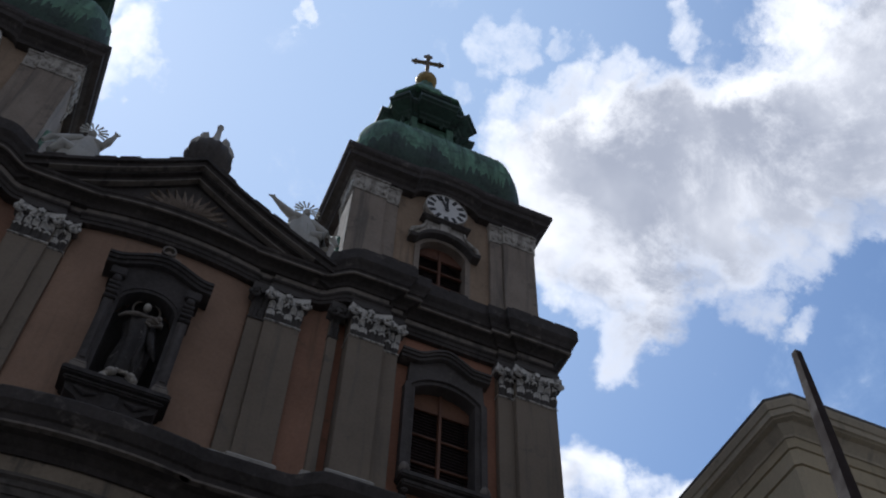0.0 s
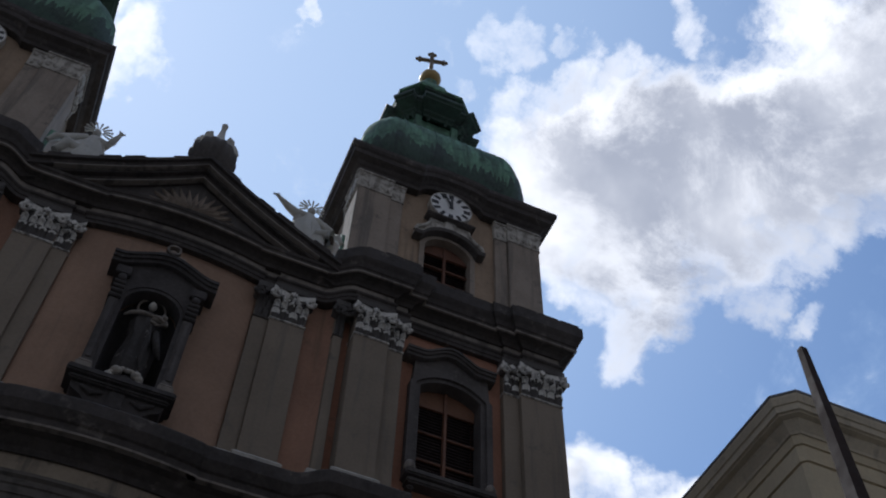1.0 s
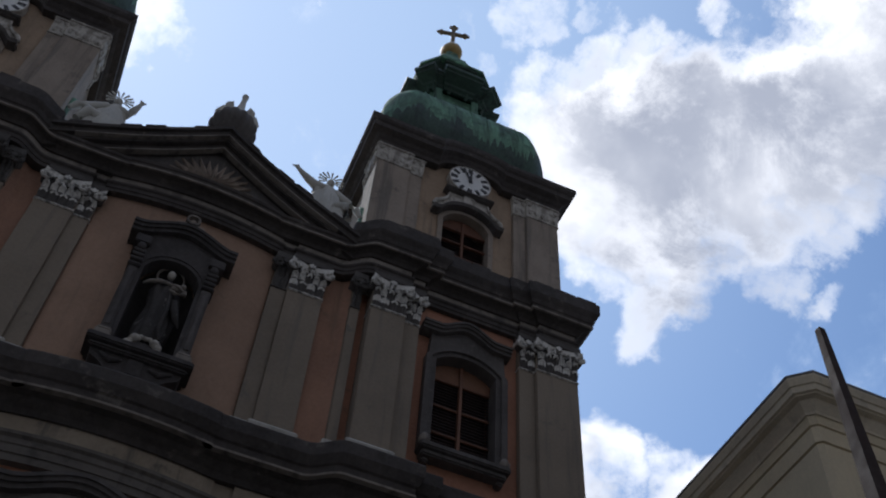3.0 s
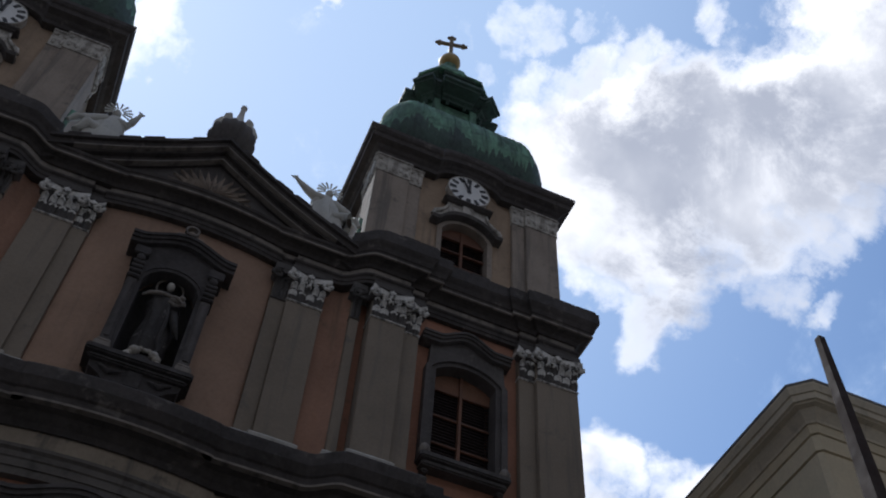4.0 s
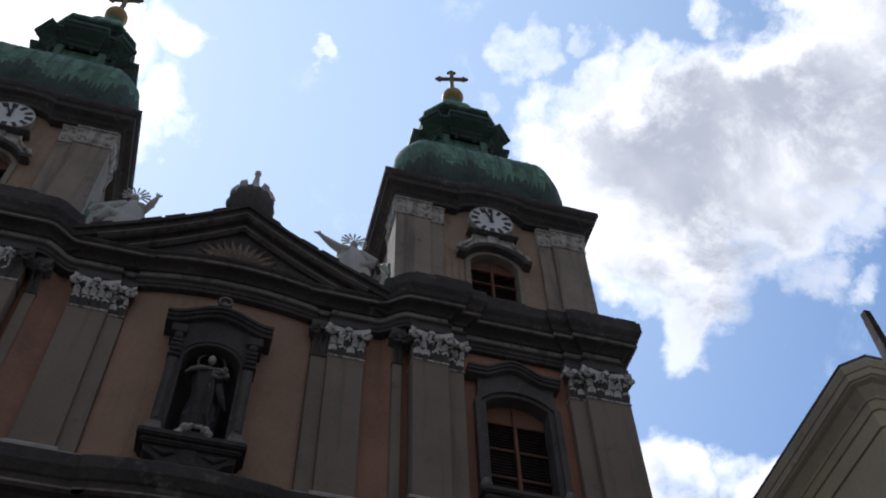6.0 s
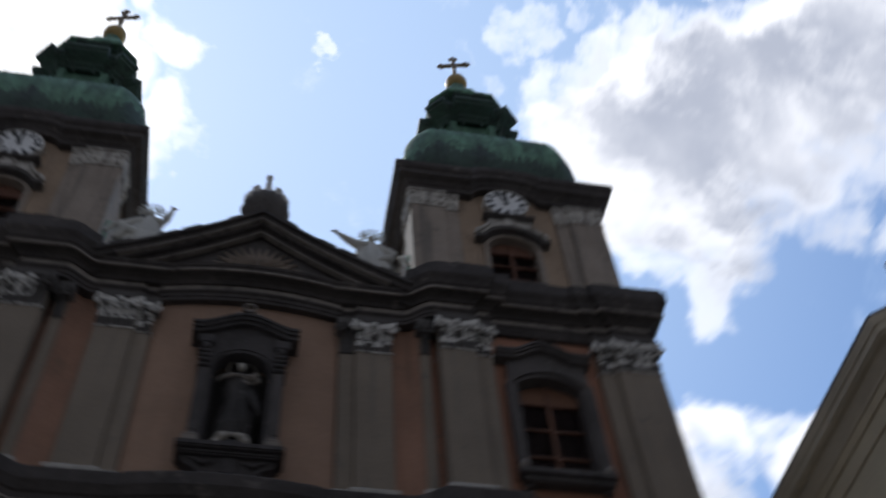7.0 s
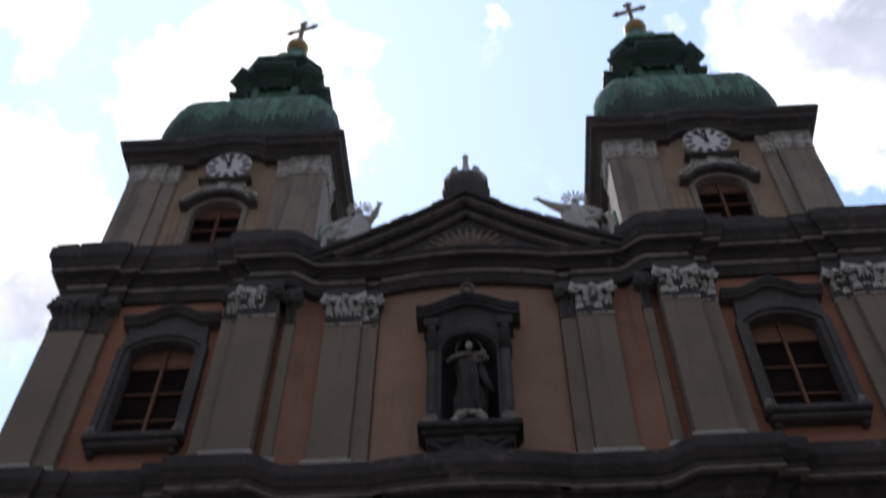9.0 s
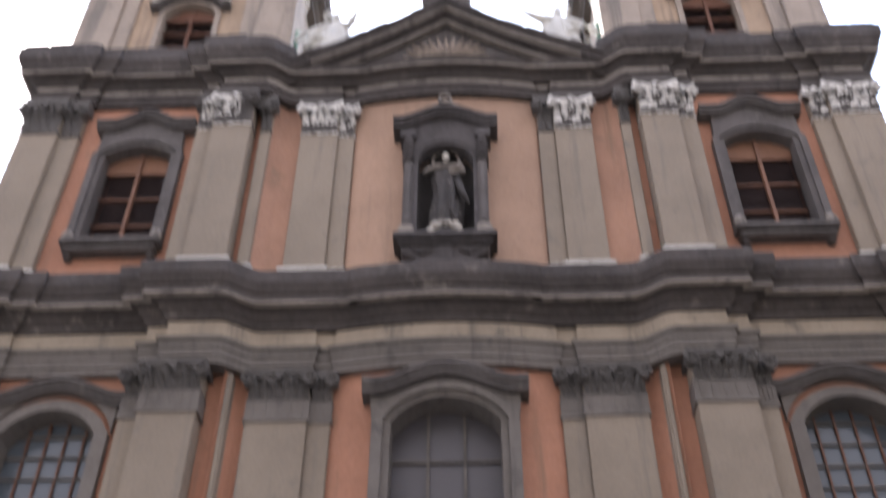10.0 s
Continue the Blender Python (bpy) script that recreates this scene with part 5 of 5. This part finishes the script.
# copper dome
def rounded_square(h, corner, n=6, side=8, flat=0.0):
    """A square outline of half size h with rounded corners, pressed flat by a share."""
    out = []
    c = min(corner, h * 0.98)
    for q, (sx, sy) in enumerate(((1, 1), (-1, 1), (-1, -1), (1, -1))):
        for i in range(n + 1):
            a = math.pi / 2 * (q + i / n)
            a0, a1 = math.pi / 2 * q, math.pi / 2 * (q + 1)
            u, v = (math.cos(a) * (1 - flat) + flat * (math.cos(a0) + (math.cos(a1) - math.cos(a0)) * i / n), math.sin(a) * (1 - flat) + flat * (math.sin(a0) + (math.sin(a1) - math.sin(a0)) * i / n))
            out.append((sx * (h - c) + c * u, sy * (h - c) + c * v))
        nxt = ((-1, 1), (-1, -1), (1, -1), (1, 1))[q]
        for i in range(1, side):
            s = i / side
            a = math.pi / 2 * (q + 1)
            p0 = (sx * (h - c) + c * math.cos(a), sy * (h - c) + c * math.sin(a))
            p1 = (nxt[0] * (h - c) + c * math.cos(a), nxt[1] * (h - c) + c * math.sin(a))
            out.append((p0[0] + (p1[0] - p0[0]) * s, p0[1] + (p1[1] - p0[1]) * s))
    return out


def loft(bm, levels, dent=0.0):
    r3 = random.Random(9)
    rings = []
    for h, c, z in levels:
        rings.append([bm.verts.new((x * (1 + r3.uniform(-dent, dent)), y * (1 + r3.uniform(-dent, dent)), z + r3.uniform(-dent, dent))) for x, y in rounded_square(h, c)])
    for a, b in zip(rings, rings[1:]):
        for i in range(len(a)):
            j = (i + 1) % len(a)
            bm.faces.new((a[i], a[j], b[j], b[i]))
    bm.faces.new(rings[0][::-1])
    bm.faces.new(rings[-1])


DOME = [(2.2, 0.6, 25.85), (2.30, 0.7, 26.2), (2.45, 0.78, 26.6), (2.54, 0.82, 27.05), (2.55, 0.85, 27.5), (2.52, 0.85, 28.0), (2.44, 0.82, 28.5), (2.30, 0.76, 28.95), (2.06, 0.68, 29.28), (1.74, 0.55, 29.41), (1.34, 0.42, 29.50), (1.1, 0.36, 29.7)]


def dome_size(z):
    for (h0, c0, z0), (h1, c1, z1) in zip(DOME, DOME[1:]):
        if z0 <= z <= z1:
            s = (z - z0) / (z1 - z0)
            return h0 + (h1 - h0) * s, c0 + (c1 - c0) * s
    return DOME[-1][:2]


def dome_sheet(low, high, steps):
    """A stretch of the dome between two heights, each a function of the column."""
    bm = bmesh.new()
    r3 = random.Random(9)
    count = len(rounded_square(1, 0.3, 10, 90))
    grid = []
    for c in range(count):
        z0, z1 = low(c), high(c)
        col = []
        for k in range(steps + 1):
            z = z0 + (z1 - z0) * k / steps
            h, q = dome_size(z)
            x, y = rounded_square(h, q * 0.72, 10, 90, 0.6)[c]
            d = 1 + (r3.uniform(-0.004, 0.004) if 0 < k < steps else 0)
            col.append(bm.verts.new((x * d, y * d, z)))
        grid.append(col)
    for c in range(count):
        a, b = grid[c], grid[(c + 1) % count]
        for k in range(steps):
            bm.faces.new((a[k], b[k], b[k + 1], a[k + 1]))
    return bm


# ragged dark drips; the bulge's underside shade is also put into this darker copper
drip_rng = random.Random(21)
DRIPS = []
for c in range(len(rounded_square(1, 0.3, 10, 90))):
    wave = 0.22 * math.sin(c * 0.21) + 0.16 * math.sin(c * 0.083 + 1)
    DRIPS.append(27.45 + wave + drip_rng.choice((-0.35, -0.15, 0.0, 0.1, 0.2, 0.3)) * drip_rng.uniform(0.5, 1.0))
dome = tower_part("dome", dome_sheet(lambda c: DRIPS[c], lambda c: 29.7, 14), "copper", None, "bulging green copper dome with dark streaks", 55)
tower_part("dome_skirt", dome_sheet(lambda c: 25.85, lambda c: DRIPS[c], 10), "copper_dark", dome, "dark-streaked lower skirt of the dome with shade in its colour", 55)


for turn in range(4):
    for i in range(7):
        u = -1.5 + 0.5 * i
        bm = bmesh.new()
        pts = [(u * (0.6 + 0.4 * dome_size(z)[0] / 2.6), -dome_size(z)[0] - 0.012, z) for h, c, z in DOME if 27.6 < z < 29.2]
        tube(bm, pts, [0.013] * len(pts), 5)
        bm.transform(Matrix.Rotation(turn * math.pi / 2, 4, "Z"))
        tower_part("seam", bm, "copper", dome)
bm = bmesh.new()
loft(bm, [(1.08, 0.34, 29.3), (1.08, 0.34, 29.75), (0.92, 0.30, 29.8), (0.90, 0.30, 32.1)])
lantern = tower_part("lantern", bm, "copper", None, "square copper lantern with dark recesses")
for turn in range(4):
    spin = Matrix.Rotation(turn * math.pi / 2, 4, "Z")
    for s in (-1, 1):
        bm = bmesh.new()
        box(bm, *sorted((s * 0.76, s * 0.52)), -1.02, -0.8, 29.7, 32.06, 0.02)
        bm.transform(spin)
        tower_part("lantern_pier", bm, "copper_mid", lantern)
    bm = bmesh.new()
    for i in range(6):
        hexa(bm, [(-0.5, -1.02, 30.5 + 0.16 * i), (0.5, -1.02, 30.5 + 0.16 * i), (0.55, -0.96, 30.54 + 0.16 * i), (-0.55, -0.96, 30.54 + 0.16 * i), (-0.55, -1.01, 30.64 + 0.16 * i), (0.55, -1.01, 30.64 + 0.16 * i), (0.55, -0.95, 30.64 + 0.16 * i), (-0.55, -0.95, 30.64 + 0.16 * i)])
    bm.transform(spin)
    tower_part("shutter", bm, "copper_mid", lantern, "slatted copper shutter")


def cut_square(h, c):
    """A square plan with its corners cut off."""
    return [(Matrix.Rotation(q * math.pi / 2, 2) @ Vector(p))[:] for q in range(4) for p in ((-h + c, -h), (h - c, -h))]


def broken_cornice(name, material, h, c, steps, wide, narrow, proud, label):
    """A cornice on a cut square that breaks forward over each side and each corner; steps are (outward, z)."""
    bm = bmesh.new()
    z0, z1 = steps[0][1], steps[-1][1]
    sweep(bm, cut_square(h, c), [(-0.25, z0)] + [(o * 0.72, z) for o, z in steps] + [(-0.1, z1 + 0.06)], True)
    box(bm, -h, h, -h, h, z0 + 0.25, z1 - 0.05)
    for q in range(8):
        reach = h if q % 2 == 0 else (2 * h - c) / math.sqrt(2)
        half = wide if q % 2 == 0 else narrow
        spin = Matrix.Rotation(q * math.pi / 4, 4, "Z")
        for (o0, a), (o1, b) in zip(steps, steps[1:]):
            if b - a < 0.015:
                continue
            k0, k1 = half + 0.3 * o0, half + 0.3 * o1
            v = [(-k0, -reach - o0 - proud, a), (k0, -reach - o0 - proud, a), (k0, -reach + 0.2, a), (-k0, -reach + 0.2, a), (-k1, -reach - o1 - proud, b), (k1, -reach - o1 - proud, b), (k1, -reach + 0.2, b), (-k1, -reach + 0.2, b)]
            hexa(bm, [spin @ Vector(p) for p in v])
        for k in (-0.6, 0.6):
            tube(bm, [spin @ Vector((k * half, -reach - o, z)) for o, z in ((0.02, z0 - 0.12), (0.10, z0 + 0.08), (0.24, z0 + 0.26), (0.34, z0 + 0.40))], [0.05, 0.07, 0.06, 0.03], 6)
    return tower_part(name, bm, material, lantern, label)


for q in range(4):
    bm = bmesh.new()
    blob(bm, (0, -1.36, 29.62), 0.30, (0.9, 0.9, 0.85), 12, 8)
    box(bm, -0.24, 0.24, -1.35, -1.0, 29.3, 30.1, 0.08)
    bm.transform(Matrix.Rotation(math.pi / 4 + q * math.pi / 2, 4, "Z"))
    tower_part("scroll_foot", bm, "copper", lantern, "rounded green copper foot", 50)
broken_cornice("lantern_cornice", "copper_dark", 0.98, 0.30, [(0.0, 32.0), (0.03, 32.08), (0.12, 32.12), (0.16, 32.2), (0.50, 32.33), (0.52, 32.40), (0.60, 32.44), (0.60, 32.58)], 0.50, 0.18, 0.10, "dark copper lantern cornice that breaks forward at sides and corners")
bm = bmesh.new()
loft(bm, [(1.1, 0.35, 32.5), (0.84, 0.3, 32.7), (0.72, 0.25, 32.95), (0.68, 0.22, 33.4)])
tower_part("upper_drum", bm, "copper_dark", lantern)
broken_cornice("upper_cornice", "copper_dark", 0.70, 0.22, [(0.0, 33.2), (0.03, 33.3), (0.12, 33.34), (0.40, 33.52), (0.52, 33.58), (0.52, 33.66)], 0.42, 0.14, 0.05, "dark copper upper cornice that breaks forward at the corners")
bm = bmesh.new()
sweep(bm, cut_square(0.74, 0.22), [(-0.2, 33.64), (0.56, 33.67), (0.58, 33.78), (0.50, 33.86), (0.2, 34.0), (-0.2, 34.1)], True)
tower_part("cap_skirt", bm, "copper", lantern, "flared green copper skirt of the cap")
bm = bmesh.new()
loft(bm, [(0.9, 0.2, 33.66), (0.80, 0.2, 33.9), (0.74, 0.2, 34.3), (0.68, 0.2, 34.8), (0.60, 0.2, 35.3), (0.52, 0.2, 35.65), (0.34, 0.2, 35.9), (0.26, 0.16, 36.15), (0.24, 0.16, 36.55)])
tower_part("spire_cap", bm, "copper", None, "tapering green copper cap", 35)
bm = bmesh.new()
bmesh.ops.create_uvsphere(bm, u_segments=24, v_segments=16, radius=0.40, matrix=Matrix.Translation((0, 0, 36.92)))
lathe(bm, [(0.26, 36.4), (0.22, 36.55), (0.3, 36.62), (0.2, 36.7)], sides=16)
tower_part("orb", bm, "gold", None, "tarnished gilded orb", 60)
bm = bmesh.new()
box(bm, -0.075, 0.075, -0.06, 0.06, 37.25, 39.0, 0.015)
box(bm, -0.44, 0.44, -0.06, 0.06, 38.42, 38.56, 0.015)
for cx_, cz_ in ((0, 39.02), (0.46, 38.49), (-0.46, 38.49)):
    for dx, dz in ((0.1, 0), (-0.1, 0), (0, 0.1), (0, -0.1)):
        blob(bm, (cx_ + dx, 0, cz_ + dz), 0.085, (1, 0.8, 1), 8, 6)
bm.transform(Matrix.Rotation(radians(-13), 4, "Z"))
tower_part("cross", bm, "iron_gilt", None, "dark gilded iron cross with budded arms")
copy_thing(tower, Matrix.Translation((-6.17, 16.9, ZB)))

# ---- the house at the corner ----
AX, AY, AH = 11.87, 10.73, 16.42
annex = tagged(new("corner_house"), "cream plaster house corner with a moulded cornice", "house")
annex.location = (AX, AY, 0)
ch = 0.09
edge_ = [(0.0, 30.0), (0.0, ch)] + [(ch, 0.0), (30.0, 0.0)]
bm = bmesh.new()
sweep(bm, edge_, [(-0.6, 0.0), (0.0, 0.0), (0.0, AH - 1.36), (-0.6, AH - 1.36)])
part("wall", bm, "annex", annex, "cream plaster wall")
bm = bmesh.new()
sweep(bm, edge_, [(-0.5, AH - 1.36), (-0.035, AH - 1.36), (-0.035, AH - 1.31), (0.02, AH - 1.31), (0.02, AH - 0.95), (-0.03, AH - 0.95), (-0.03, AH - 0.90), (0.03, AH - 0.90), (0.04, AH - 0.68), (-0.5, AH - 0.68)])
part("string_course", bm, "annex", annex, "cream plaster band between dark grooves")
bm = bmesh.new()
sweep(bm, edge_, [(-0.5, AH - 0.68), (0.07, AH - 0.68), (0.08, AH - 0.62), (0.12, AH - 0.55), (0.18, AH - 0.45), (0.19, AH - 0.40), (0.30, AH - 0.38), (0.31, AH - 0.35), (0.36, AH - 0.34), (0.37, AH - 0.20), (0.40, AH - 0.19), (0.42, AH - 0.12), (0.44, AH - 0.06), (0.44, AH), (-0.4, AH + 0.04)])
part("cornice", bm, "annex_trim", annex, "moulded cream cornice")
bm = bmesh.new()
sweep(bm, edge_, [(-0.3, AH + 0.03), (0.45, AH - 0.005), (0.47, AH + 0.035), (-0.3, AH + 0.16)])
part("gutter", bm, "zinc", annex, "dull zinc edge flashing")
bm = bmesh.new()
box(bm, 0.4, 30, 0.4, 30, AH - 0.6, AH + 0.1)
part("roof", bm, "zinc", annex)

# ---- the post ----
bm = bmesh.new()
POST = [(0.075, 0.0), (0.075, 1.0), (0.046, 1.05), (0.044, 5.5), (0.023, 6.78), (0.019, 6.79)]
rings = [[bm.verts.new((sx * h, sy * h, z)) for sx, sy in ((-1, -1), (1, -1), (1, 1), (-1, 1))] for h, z in POST]
for a, b in zip(rings, rings[1:]):
    for i in range(4):
        bm.faces.new((a[i], a[(i + 1) % 4], b[(i + 1) % 4], b[i]))
bm.faces.new(rings[0][::-1])
bm.faces.new(rings[-1])
post = part("steel_post", bm, "post")
post.location = (4.24, 3.27, 0)
tagged(post, "tall slim brown-painted steel post on the pavement", "post")
bm = bmesh.new()
tube(bm, [(0, 0, 5.34), (-0.13, 0.05, 5.36), (-0.27, 0.10, 5.29)], [0.014, 0.012, 0.012])
arm = part("lamp_arm", bm, "post", post, "thin curved bracket")
bm = bmesh.new()
lathe(bm, [(0.03, 5.30), (0.07, 5.28), (0.105, 5.23), (0.115, 5.18), (0.10, 5.17), (0.06, 5.19), (0.04, 5.23)], (-0.29, 0.10), 24)
head = part("lamp_head", bm, "black", arm, "dark round lamp shade seen from below", 50)
bm = bmesh.new()
lathe(bm, [(0.015, 5.185), (0.045, 5.178), (0.055, 5.19), (0.04, 5.205)], (-0.29, 0.10), 20)
part("lamp_lens", bm, "dial", head, "pale frosted lens")
